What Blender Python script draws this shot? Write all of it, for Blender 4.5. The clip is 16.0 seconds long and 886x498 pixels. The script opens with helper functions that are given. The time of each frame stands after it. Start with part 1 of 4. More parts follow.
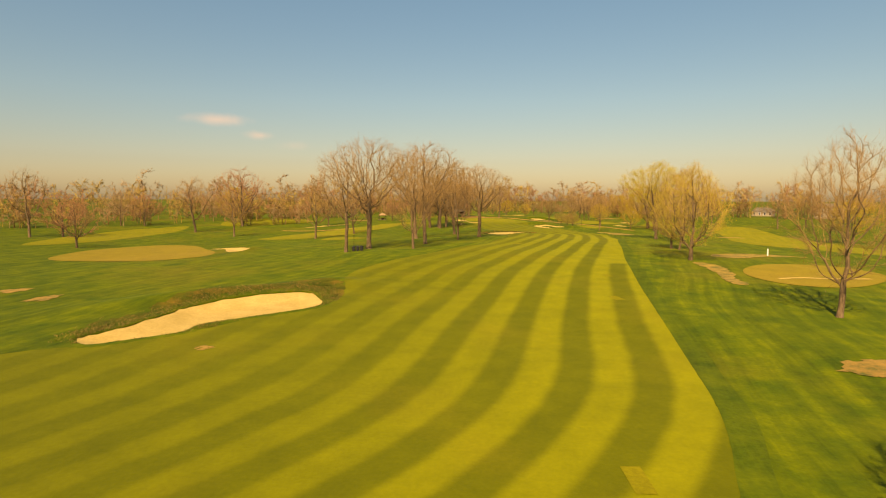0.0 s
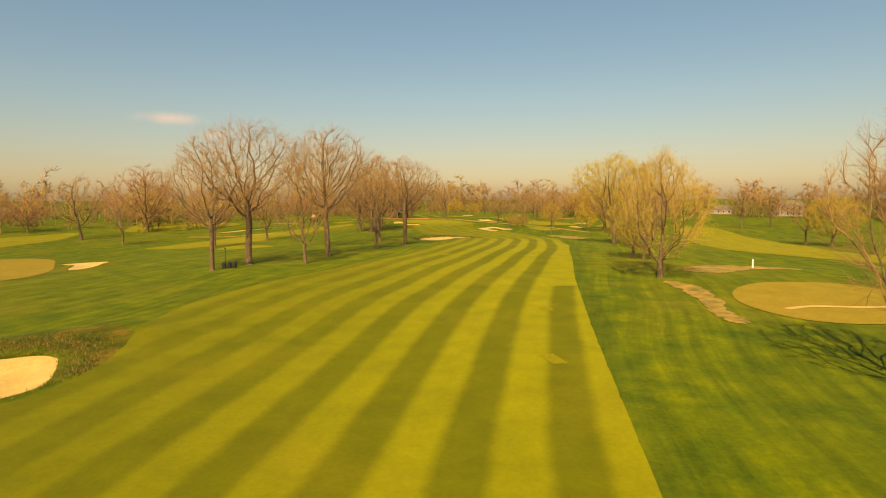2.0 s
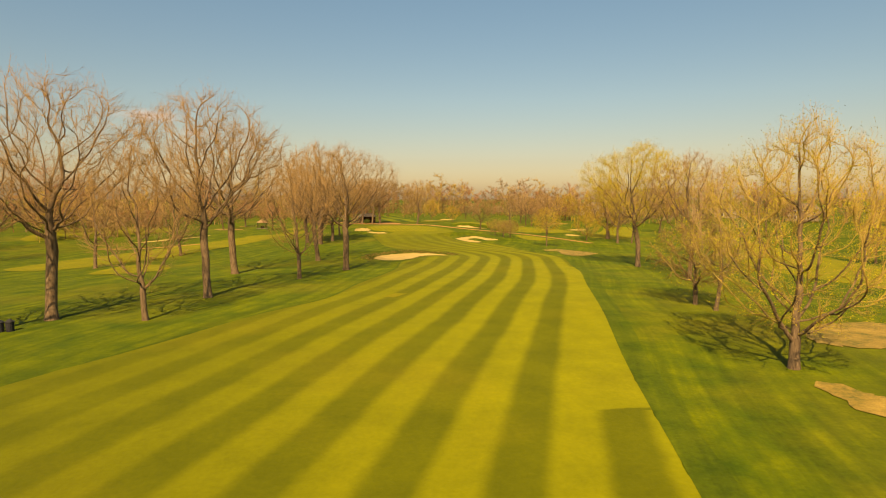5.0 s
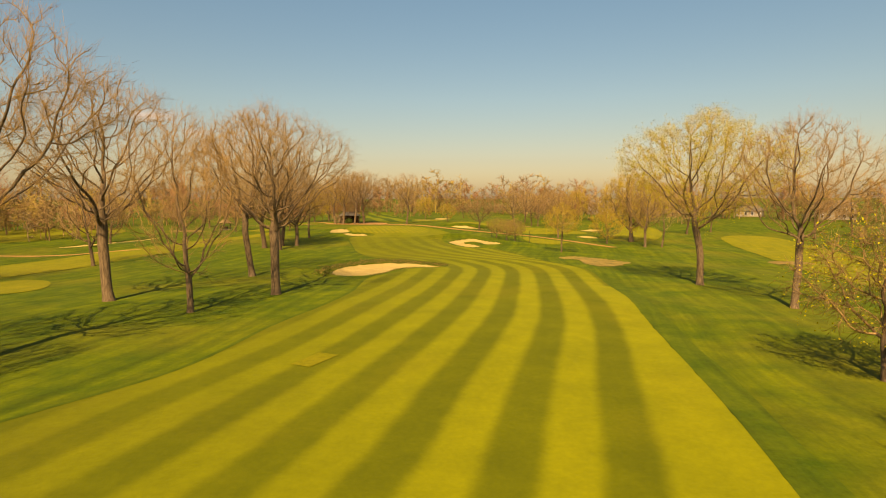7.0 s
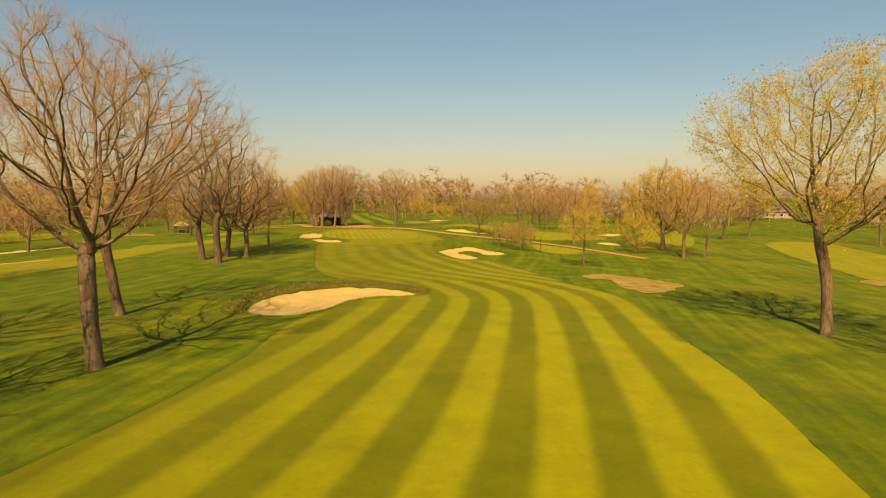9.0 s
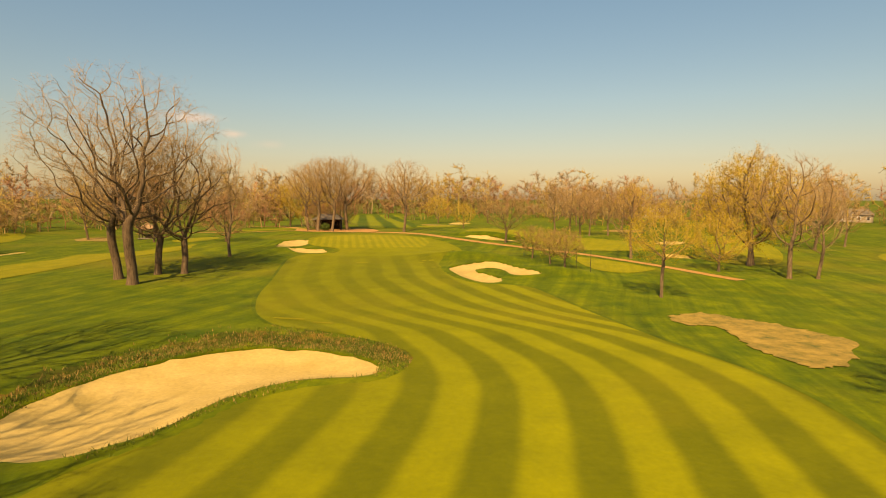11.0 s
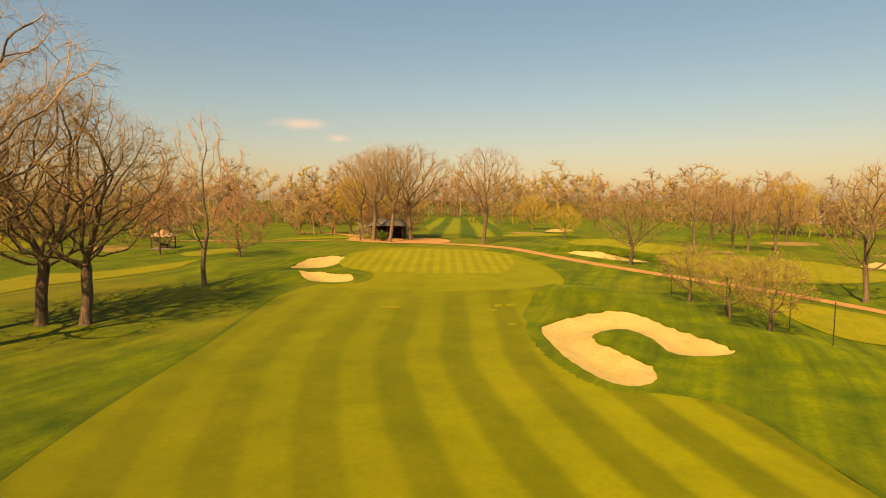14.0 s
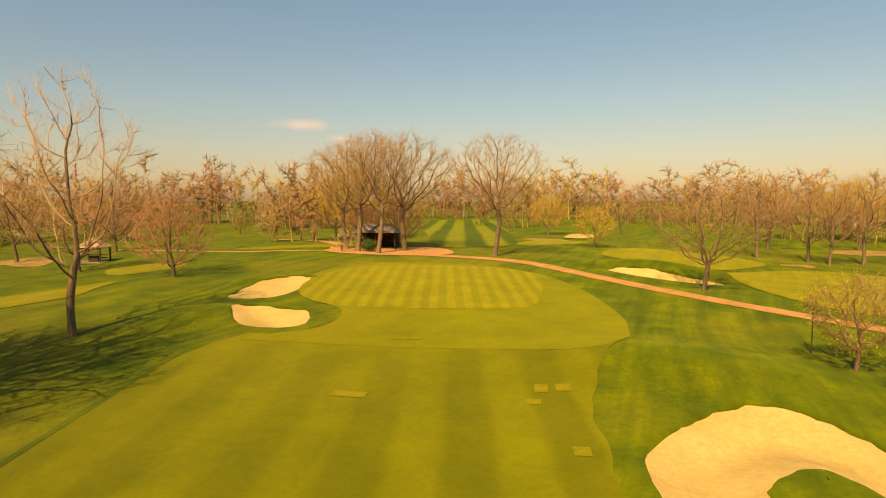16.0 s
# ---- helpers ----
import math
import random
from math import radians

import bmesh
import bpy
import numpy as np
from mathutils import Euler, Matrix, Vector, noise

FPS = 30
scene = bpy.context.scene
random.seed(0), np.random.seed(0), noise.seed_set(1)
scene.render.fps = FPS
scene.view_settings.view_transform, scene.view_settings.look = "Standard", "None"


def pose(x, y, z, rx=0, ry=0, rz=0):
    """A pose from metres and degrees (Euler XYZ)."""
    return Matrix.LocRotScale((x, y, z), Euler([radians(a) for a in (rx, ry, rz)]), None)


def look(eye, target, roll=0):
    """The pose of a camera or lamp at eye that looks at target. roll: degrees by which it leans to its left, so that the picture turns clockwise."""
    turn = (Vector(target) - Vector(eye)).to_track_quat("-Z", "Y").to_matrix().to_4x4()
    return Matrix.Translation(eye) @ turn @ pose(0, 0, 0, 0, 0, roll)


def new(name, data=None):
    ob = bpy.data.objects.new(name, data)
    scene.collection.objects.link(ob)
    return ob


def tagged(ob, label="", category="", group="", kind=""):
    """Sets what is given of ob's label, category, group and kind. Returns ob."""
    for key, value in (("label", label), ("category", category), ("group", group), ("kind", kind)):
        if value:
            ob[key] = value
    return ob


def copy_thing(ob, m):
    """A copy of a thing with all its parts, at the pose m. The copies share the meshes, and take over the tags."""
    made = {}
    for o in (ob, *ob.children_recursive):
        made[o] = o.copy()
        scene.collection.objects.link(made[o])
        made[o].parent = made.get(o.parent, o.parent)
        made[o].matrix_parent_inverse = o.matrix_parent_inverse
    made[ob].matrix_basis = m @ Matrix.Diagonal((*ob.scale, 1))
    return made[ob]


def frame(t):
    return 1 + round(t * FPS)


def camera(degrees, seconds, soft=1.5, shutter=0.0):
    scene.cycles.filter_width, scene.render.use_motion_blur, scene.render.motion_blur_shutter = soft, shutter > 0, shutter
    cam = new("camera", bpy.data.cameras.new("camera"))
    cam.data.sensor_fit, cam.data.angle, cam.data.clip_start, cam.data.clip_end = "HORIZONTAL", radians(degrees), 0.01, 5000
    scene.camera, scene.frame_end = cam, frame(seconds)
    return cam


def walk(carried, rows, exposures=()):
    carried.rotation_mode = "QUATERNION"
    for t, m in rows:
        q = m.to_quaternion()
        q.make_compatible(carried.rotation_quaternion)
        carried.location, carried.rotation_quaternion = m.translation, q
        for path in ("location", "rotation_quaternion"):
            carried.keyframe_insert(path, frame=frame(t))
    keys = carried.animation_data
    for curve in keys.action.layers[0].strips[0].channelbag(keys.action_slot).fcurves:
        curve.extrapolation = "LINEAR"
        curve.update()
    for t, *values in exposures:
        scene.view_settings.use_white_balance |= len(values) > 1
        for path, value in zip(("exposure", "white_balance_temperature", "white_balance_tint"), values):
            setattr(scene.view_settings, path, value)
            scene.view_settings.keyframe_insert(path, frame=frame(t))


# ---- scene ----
import mathutils
import mathutils.geometry

cam = camera(75.2, 16.0, soft=1.1)
PATH = [
    (0, (2.129, -3.434, 10.871), (2.068, -1.443, 10.695), 0.2),
    (0.5, (4.287, 4.064, 10.855), (4.319, 6.056, 10.68), 0.0),
    (1, (6.396, 10.439, 11.001), (6.465, 12.431, 10.827), -0.1),
    (1.5, (8.871, 16.58, 10.925), (8.941, 18.571, 10.75), -0.2),
    (2, (10.646, 22.555, 10.866), (10.718, 24.546, 10.688), -0.2),
    (2.5, (12.073, 28.498, 11.073), (12.145, 30.489, 10.896), -0.0),
    (3, (13.263, 34.573, 11.442), (13.343, 36.564, 11.263), 0.1),
    (3.5, (14.198, 40.55, 11.604), (14.291, 42.54, 11.424), 0.1),
    (4, (14.934, 46.399, 11.788), (15.041, 48.388, 11.608), 0.0),
    (4.2, (15.047, 48.655, 11.788), (15.163, 50.644, 11.61), 0.0),
    (6.3, (18.403, 78.873, 11.149), (18.538, 80.86, 10.965), -0.0),
    (6.5, (18.958, 81.599, 10.998), (19.088, 83.586, 10.814), -0.0),
    (7, (19.885, 87.603, 10.609), (20.014, 89.59, 10.427), -0.1),
    (7.5, (21.045, 93.881, 10.324), (21.173, 95.869, 10.141), -0.1),
    (8, (22.461, 100.702, 10.064), (22.583, 102.69, 9.879), -0.0),
    (8.5, (23.318, 107.1, 10.219), (23.438, 109.088, 10.034), 0.0),
    (9, (24.151, 113.458, 10.294), (24.268, 115.447, 10.111), 0.0),
    (9.2, (24.638, 115.943, 10.295), (24.75, 117.931, 10.113), 0.0),
    (11.3, (28.204, 144.913, 9.558), (28.213, 146.905, 9.381), -0.0),
    (11.5, (28.345, 147.046, 9.572), (28.351, 149.038, 9.396), -0.1),
    (12, (28.698, 152.559, 9.741), (28.687, 154.551, 9.564), -0.1),
    (12.5, (29.861, 158.89, 9.737), (29.71, 160.876, 9.561), -0.1),
    (13, (29.923, 164.76, 9.696), (29.651, 166.734, 9.523), 0.1),
    (13.5, (29.634, 170.263, 9.422), (29.327, 172.232, 9.249), 0.1),
    (14, (28.897, 175.564, 9.332), (28.58, 177.531, 9.158), 0.1),
    (14.5, (28.276, 180.729, 9.343), (27.951, 182.694, 9.168), 0.1),
    (15, (27.414, 185.851, 9.194), (27.089, 187.817, 9.021), 0.0),
    (15.5, (26.558, 191.024, 9.181), (26.233, 192.99, 9.009), 0.0),
    (16, (25.768, 195.719, 9.295), (25.443, 197.685, 9.123), 0.0),
]
walk(cam, [(t, look(eye, target, roll)) for t, eye, target, roll in PATH], [(0.0, 0.66, 10300, 16), (9.0, 0.66, 10300, 16), (11.5, 0.73, 10800, 18), (12.5, 0.69, 11000, 19), (14.5, 0.77, 11200, 20), (16.0, 0.77, 11200, 20)])

# ---- world, sun, exposure ----
SUN_EL, SUN_AZ = 46.0, 195.0          # degrees; azimuth clockwise from +y, where the sun stands
world = bpy.data.worlds.new("world")
scene.world = world
world.use_nodes = True
wn, wl = world.node_tree.nodes, world.node_tree.links
sky = wn.new("ShaderNodeTexSky")
sky.sky_type, sky.sun_disc = "NISHITA", False
sky.sun_elevation, sky.sun_rotation = radians(SUN_EL), radians(SUN_AZ)
sky.air_density, sky.dust_density, sky.ozone_density = 1.0, 0.9, 1.6
richer = wn.new("ShaderNodeHueSaturation")
richer.inputs["Saturation"].default_value = 1.28
wl.new(sky.outputs[0], richer.inputs["Color"])
way = wn.new("ShaderNodeTexCoord").outputs["Generated"]
# warm spring haze low down, thinning upwards
height_of = wn.new("ShaderNodeSeparateXYZ")
wl.new(way, height_of.inputs[0])
haze = wn.new("ShaderNodeValToRGB")
bands = haze.color_ramp.elements
while len(bands) < 5:
    bands.new(0.5)
for band, (at, tone) in zip(bands, ((0.0, (0.87, 0.79, 0.76)), (0.06, (0.88, 0.80, 0.77)), (0.16, (1.10, 1.06, 1.0)), (0.32, (1.36, 1.31, 1.20)), (0.7, (1.0, 1.0, 1.0)))):
    band.position, band.color = at, (*tone, 1)
wl.new(height_of.outputs[2], haze.inputs[0])
hazy = wn.new("ShaderNodeMix")
hazy.data_type, hazy.blend_type = "RGBA", "MULTIPLY"
hazy.inputs[0].default_value = 1.0
wl.new(richer.outputs[0], hazy.inputs[6])
wl.new(haze.outputs[0], hazy.inputs[7])
sky_col = hazy.outputs[2]
puff = wn.new("ShaderNodeTexNoise")
puff.inputs["Scale"].default_value, puff.inputs["Detail"].default_value = 22.0, 4.0
wl.new(way, puff.inputs["Vector"])
for cx, cy, cz, wide, high, strength in ((-0.386, 0.914, 0.123, 0.05, 0.010, 0.55), (-0.326, 0.94, 0.101, 0.024, 0.009, 0.6), (-0.277, 0.957, 0.086, 0.03, 0.009, 0.15)):
    off = wn.new("ShaderNodeVectorMath")
    off.operation = "SUBTRACT"
    wl.new(way, off.inputs[0])
    off.inputs[1].default_value = (cx, cy, cz)
    size = wn.new("ShaderNodeVectorMath")
    size.operation = "MULTIPLY"
    wl.new(off.outputs[0], size.inputs[0])
    size.inputs[1].default_value = (1 / wide, 0.5 / wide, 1 / high)
    far = wn.new("ShaderNodeVectorMath")
    far.operation = "LENGTH"
    wl.new(size.outputs[0], far.inputs[0])
    ragged = wn.new("ShaderNodeMath")
    ragged.operation = "MULTIPLY_ADD"
    wl.new(puff.outputs["Fac"], ragged.inputs[0])
    ragged.inputs[1].default_value = 1.6
    wl.new(far.outputs["Value"], ragged.inputs[2])
    soft_edge = wn.new("ShaderNodeMapRange")
    soft_edge.interpolation_type = "SMOOTHSTEP"
    for key, v in (("From Min", 0.5), ("From Max", 2.1), ("To Min", strength), ("To Max", 0.0)):
        soft_edge.inputs[key].default_value = v
    wl.new(ragged.outputs[0], soft_edge.inputs[0])
    blend = wn.new("ShaderNodeMix")
    blend.data_type = "RGBA"
    wl.new(soft_edge.outputs[0], blend.inputs[0])
    wl.new(sky_col, blend.inputs[6])
    blend.inputs[7].default_value = (8.2, 6.3, 5.6, 1)
    sky_col = blend.outputs[2]
wl.new(sky_col, wn["Background"].inputs[0])
wn["Background"].inputs[1].default_value = 0.075
sun = new("sun", bpy.data.lights.new("sun", "SUN"))
sun.data.energy, sun.data.angle, sun.data.color = 4.4, radians(0.6), (1.0, 0.88, 0.67)
sun_from = Vector((math.sin(radians(SUN_AZ)) * math.cos(radians(SUN_EL)), math.cos(radians(SUN_AZ)) * math.cos(radians(SUN_EL)), math.sin(radians(SUN_EL))))
sun.matrix_world = look(sun_from * 100, (0, 0, 0))


# ---- materials ----
def material(name):
    m = bpy.data.materials.new(name)
    m.use_nodes = True
    return m, m.node_tree.nodes, m.node_tree.links, m.node_tree.nodes["Principled BSDF"]


def noise_node(n, l, vec, scale, detail=3.0, rough=0.55, stretch=(1, 1, 1), turn=0.0):
    if turn:
        rot = n.new("ShaderNodeMapping")
        rot.inputs["Rotation"].default_value = (0, 0, radians(turn))
        l.new(vec, rot.inputs[0])
        vec = rot.outputs[0]
    mp = n.new("ShaderNodeMapping")
    mp.inputs["Scale"].default_value = stretch
    l.new(vec, mp.inputs[0])
    t = n.new("ShaderNodeTexNoise")
    t.inputs["Scale"].default_value, t.inputs["Detail"].default_value, t.inputs["Roughness"].default_value = scale, detail, rough
    l.new(mp.outputs[0], t.inputs["Vector"])
    return t.outputs["Fac"]


def ramp(n, l, fac, stops):
    r = n.new("ShaderNodeValToRGB")
    e = r.color_ramp.elements
    while len(e) < len(stops):
        e.new(0.5)
    for el, (p, c) in zip(e, stops):
        el.position, el.color = p, (*c, 1)
    l.new(fac, r.inputs[0])
    return r.outputs[0]


def mix(n, l, fac, a, b, mode="MIX"):
    m = n.new("ShaderNodeMix")
    m.data_type, m.blend_type = "RGBA", mode
    for sock, v in ((m.inputs[0], fac), (m.inputs[6], a), (m.inputs[7], b)):
        if isinstance(v, (int, float)):
            sock.default_value = v
        elif isinstance(v, tuple):
            sock.default_value = (*v, 1)
        else:
            l.new(v, sock)
    return m.outputs[2]


def bump(n, l, fac, bsdf, strength, distance):
    b = n.new("ShaderNodeBump")
    b.inputs["Strength"].default_value, b.inputs["Distance"].default_value = strength, distance
    l.new(fac, b.inputs["Height"])
    l.new(b.outputs[0], bsdf.inputs["Normal"])


def place_vec(n):
    return n.new("ShaderNodeTexCoord").outputs["Object"]


def grass(name, dark, light, dry, dry_amount=0.5, streak=None, stripe=None, patch=0.03, grain=0.55):
    """Mown turf: blade grain, mottling, dry patches; streak: direction and strength of old mowing lines; stripe: width of mown lanes by the 'lane' layer."""
    m, n, l, b = material(name)
    dark, light, dry = (tuple(0.70 * k for k in c) for c in (dark, light, dry))
    v = place_vec(n)
    fine = noise_node(n, l, v, 3.5, 5.0, 0.7)
    mid = noise_node(n, l, v, 0.35, 4.0, 0.6)
    big = noise_node(n, l, v, patch, 5.0, 0.6)
    col = ramp(n, l, mid, [(0.3, dark), (0.7, light)])
    if stripe:
        uv = n.new("ShaderNodeUVMap")
        uv.uv_map = "lane"
        sep = n.new("ShaderNodeSeparateXYZ")
        l.new(uv.outputs[0], sep.inputs[0])
        wob = n.new("ShaderNodeMath")
        wob.operation = "MULTIPLY_ADD"
        l.new(noise_node(n, l, v, 0.25, 3.0, 0.6), wob.inputs[0])
        wob.inputs[1].default_value = 0.3
        shift = n.new("ShaderNodeMath")
        shift.inputs[1].default_value = -0.15
        l.new(sep.outputs[0], shift.inputs[0])
        l.new(shift.outputs[0], wob.inputs[2])
        s = n.new("ShaderNodeMath")
        s.operation = "MULTIPLY"
        s.inputs[1].default_value = math.pi / stripe
        l.new(wob.outputs[0], s.inputs[0])
        sn = n.new("ShaderNodeMath")
        sn.operation = "COSINE"
        l.new(s.outputs[0], sn.inputs[0])
        mr = n.new("ShaderNodeMapRange")
        mr.interpolation_type = "SMOOTHSTEP"
        mr.inputs["From Min"].default_value, mr.inputs["From Max"].default_value = -0.55, 0.55
        l.new(sn.outputs[0], mr.inputs[0])
        # each point carries how strongly the lanes show there
        keep = n.new("ShaderNodeMix")
        l.new(sep.outputs[1], keep.inputs[0])
        # tone under faint lanes: middling at 0, nearly the dark colour at 0.3
        plain = n.new("ShaderNodeMapRange")
        for key, val in (("From Min", 0.0), ("From Max", 0.3), ("To Min", 0.45), ("To Max", 0.95)):
            plain.inputs[key].default_value = val
        l.new(sep.outputs[1], plain.inputs[0])
        l.new(plain.outputs[0], keep.inputs[2])
        l.new(mr.outputs[0], keep.inputs[3])
        lane_mix = mix(n, l, keep.outputs[0], light, dark)
        mott = ramp(n, l, mid, [(0.25, (0.8, 0.82, 0.8)), (0.75, (1.15, 1.12, 1.1))])
        col = mix(n, l, 1.0, lane_mix, mott, "MULTIPLY")
    if streak:
        turn, strength = streak
        wavy = n.new("ShaderNodeVectorMath")
        wavy.operation = "MULTIPLY_ADD"
        bend = n.new("ShaderNodeTexNoise")
        bend.inputs["Scale"].default_value, bend.inputs["Detail"].default_value = 0.018, 1.0
        l.new(v, bend.inputs["Vector"])
        l.new(bend.outputs["Color"], wavy.inputs[0])
        wavy.inputs[1].default_value = (12, 0, 0)
        l.new(v, wavy.inputs[2])
        st = noise_node(n, l, wavy.outputs[0], 1.0, 5.0, 0.62, (1.0, 0.03, 1.0), turn)
        col = mix(n, l, strength, col, ramp(n, l, st, [(0.34, (0.58, 0.64, 0.6)), (0.5, (1.0, 1.0, 1.0)), (0.66, (1.5, 1.36, 1.15))]), "MULTIPLY")
    dm = ramp(n, l, big, [(0.5, (0, 0, 0)), (0.72, (1, 1, 1))])
    dfac = n.new("ShaderNodeMath")
    dfac.operation = "MULTIPLY"
    l.new(dm, dfac.inputs[0])
    dfac.inputs[1].default_value = dry_amount
    col = mix(n, l, dfac.outputs[0], col, dry)
    col = mix(n, l, grain, col, ramp(n, l, fine, [(0.25, (0.55, 0.58, 0.5)), (0.75, (1.4, 1.35, 1.3))]), "MULTIPLY")
    l.new(col, b.inputs["Base Color"])
    b.inputs["Roughness"].default_value = 0.95
    b.inputs["Diffuse Roughness"].default_value = 1.0
    b.inputs["Specular IOR Level"].default_value = 0.12
    bump(n, l, fine, b, 0.5, 0.05)
    return m


def earth(name, dark, light, scale=1.5, rough=0.95, relief=0.05):
    m, n, l, b = material(name)
    v = place_vec(n)
    a = noise_node(n, l, v, scale, 6.0, 0.65)
    c = noise_node(n, l, v, scale * 9, 4.0, 0.7)
    col = ramp(n, l, a, [(0.3, dark), (0.7, light)])
    col = mix(n, l, 0.5, col, ramp(n, l, c, [(0.3, (0.7, 0.7, 0.7)), (0.7, (1.2, 1.2, 1.2))]), "MULTIPLY")
    l.new(col, b.inputs["Base Color"])
    b.inputs["Roughness"].default_value = rough
    b.inputs["Specular IOR Level"].default_value = 0.2
    bump(n, l, c, b, 0.6, relief)
    return m


ROUGH = grass("rough_turf", (0.047, 0.084, 0.004), (0.122, 0.150, 0.006), (0.22, 0.165, 0.018), 0.55, (15, 0.65))
FAIRWAY = grass("fairway_turf", (0.112, 0.124, 0.006), (0.212, 0.213, 0.011), (0.24, 0.19, 0.016), 0.3, None, 1.9, 0.06, 0.28)
FAIRWAY_FAR = grass("distant_fairway_turf", (0.165, 0.165, 0.010), (0.235, 0.218, 0.014), (0.25, 0.2, 0.02), 0.3, (20, 0.25))
FAR_STRIPED = grass("distant_striped_turf", (0.055, 0.092, 0.006), (0.165, 0.185, 0.011), (0.2, 0.17, 0.02), 0.3, None, 3.6)
GREEN = grass("green_turf", (0.185, 0.185, 0.011), (0.23, 0.218, 0.014), (0.26, 0.21, 0.02), 0.3, None, 0.7)
DRY_GREEN = grass("dry_green_turf", (0.21, 0.165, 0.02), (0.27, 0.205, 0.026), (0.3, 0.2, 0.04), 0.5)
BANK = grass("bank_turf", (0.040, 0.056, 0.005), (0.115, 0.110, 0.009), (0.26, 0.145, 0.025), 0.8, None, None, 0.3, 0.9)
SAND = earth("bunker_sand", (0.41, 0.285, 0.085), (0.52, 0.365, 0.125), 0.5, 0.95, 0.02)
def bed(name, stops):
    m, _n, _l, _b = material(name)
    _v = place_vec(_n)
    _a = noise_node(_n, _l, _v, 0.55, 8.0, 0.8)
    _l.new(mix(_n, _l, 0.5, ramp(_n, _l, _a, stops), ramp(_n, _l, noise_node(_n, _l, _v, 11.0, 4.0, 0.7), [(0.3, (0.6, 0.6, 0.6)), (0.7, (1.3, 1.3, 1.3))]), "MULTIPLY"), _b.inputs["Base Color"])
    _b.inputs["Roughness"].default_value = 0.95
    bump(_n, _l, _a, _b, 0.6, 0.08)
    return m


MULCH = bed("mulch", [(0.36, (0.085, 0.09, 0.006)), (0.48, (0.24, 0.145, 0.022)), (0.72, (0.42, 0.235, 0.045))])
DRY_GRASS = bed("straw_grass", [(0.36, (0.085, 0.09, 0.006)), (0.48, (0.25, 0.165, 0.022)), (0.72, (0.46, 0.29, 0.055))])
PATH_RED = earth("red_cart_path", (0.34, 0.16, 0.05), (0.50, 0.26, 0.085), 0.8, 0.9, 0.01)


def bark(name, dark, light):
    m, n, l, b = material(name)
    v = place_vec(n)
    a = noise_node(n, l, v, 2.5, 5.0, 0.65, (3, 3, 0.5))
    col = ramp(n, l, a, [(0.3, dark), (0.7, light)])
    l.new(col, b.inputs["Base Color"])
    b.inputs["Roughness"].default_value = 0.9
    b.inputs["Specular IOR Level"].default_value = 0.15
    bump(n, l, a, b, 0.7, 0.04)
    return m


def tinted(name, a, c, rough=0.9):
    """Plain fibrous stuff whose tone differs from piece to piece of one mesh."""
    m, n, l, b = material(name)
    g = n.new("ShaderNodeNewGeometry")
    l.new(ramp(n, l, g.outputs["Random Per Island"], [(0.0, a), (1.0, c)]), b.inputs["Base Color"])
    b.inputs["Roughness"].default_value = rough
    b.inputs["Specular IOR Level"].default_value = 0.15
    return m


BARK_GREY = bark("grey_bark", (0.07, 0.045, 0.024), (0.27, 0.178, 0.095))
BARK_DARK = bark("dark_bark", (0.055, 0.036, 0.02), (0.20, 0.13, 0.07))
TWIG_BROWN = tinted("brown_twigs", (0.175, 0.105, 0.041), (0.42, 0.258, 0.102))
TWIG_RED = tinted("red_twigs", (0.24, 0.11, 0.055), (0.44, 0.22, 0.10))
TWIG_PALE = tinted("pale_twigs", (0.27, 0.175, 0.082), (0.46, 0.31, 0.155))
TWIG_GOLD = tinted("golden_twigs", (0.30, 0.19, 0.05), (0.50, 0.34, 0.09))
BUD_YELLOW = tinted("yellow_green_buds", (0.34, 0.28, 0.02), (0.58, 0.46, 0.04))
BUD_GOLD = tinted("golden_buds", (0.34, 0.22, 0.02), (0.52, 0.36, 0.035))
NEEDLES = tinted("dark_needles", (0.02, 0.035, 0.012), (0.06, 0.08, 0.02))
WOOD_DARK = bark("dark_stained_wood", (0.03, 0.02, 0.013), (0.075, 0.05, 0.03))
SHINGLE = earth("brown_shingle", (0.25, 0.15, 0.075), (0.45, 0.29, 0.15), 2.0)
SHINGLE_DARK = earth("grey_shingle", (0.12, 0.095, 0.07), (0.26, 0.21, 0.15), 2.0)
WALL_CREAM = earth("cream_siding", (0.34, 0.27, 0.18), (0.46, 0.37, 0.25), 0.8)
PAINT_WHITE = earth("white_paint", (0.72, 0.7, 0.66), (0.84, 0.82, 0.78), 2.0, 0.6)
METAL_DARK = earth("dark_painted_metal", (0.02, 0.02, 0.02), (0.045, 0.042, 0.04), 3.0, 0.5)
GLASS, _n, _l, _b = material("window_glass")
_b.inputs["Base Color"].default_value, _b.inputs["Roughness"].default_value = (0.02, 0.025, 0.03, 1), 0.08


# ---- the lie of the land ----
def curve_through(points, steps=8, closed=True):
    """A smooth curve through a few points, as an array of x, y."""
    p = np.array(points, float)
    n = len(p)
    out = []
    for i in range(n if closed else n - 1):
        a, b, c, d = (p[(i + k) % n] if closed else p[min(max(i + k, 0), n - 1)] for k in (-1, 0, 1, 2))
        for k in range(steps):
            t = k / steps
            out.append(0.5 * (2 * b + (c - a) * t + (2 * a - 5 * b + 4 * c - d) * t * t + (3 * b - a - 3 * c + d) * t ** 3))
    if not closed:
        out.append(p[-1])
    return np.array(out)


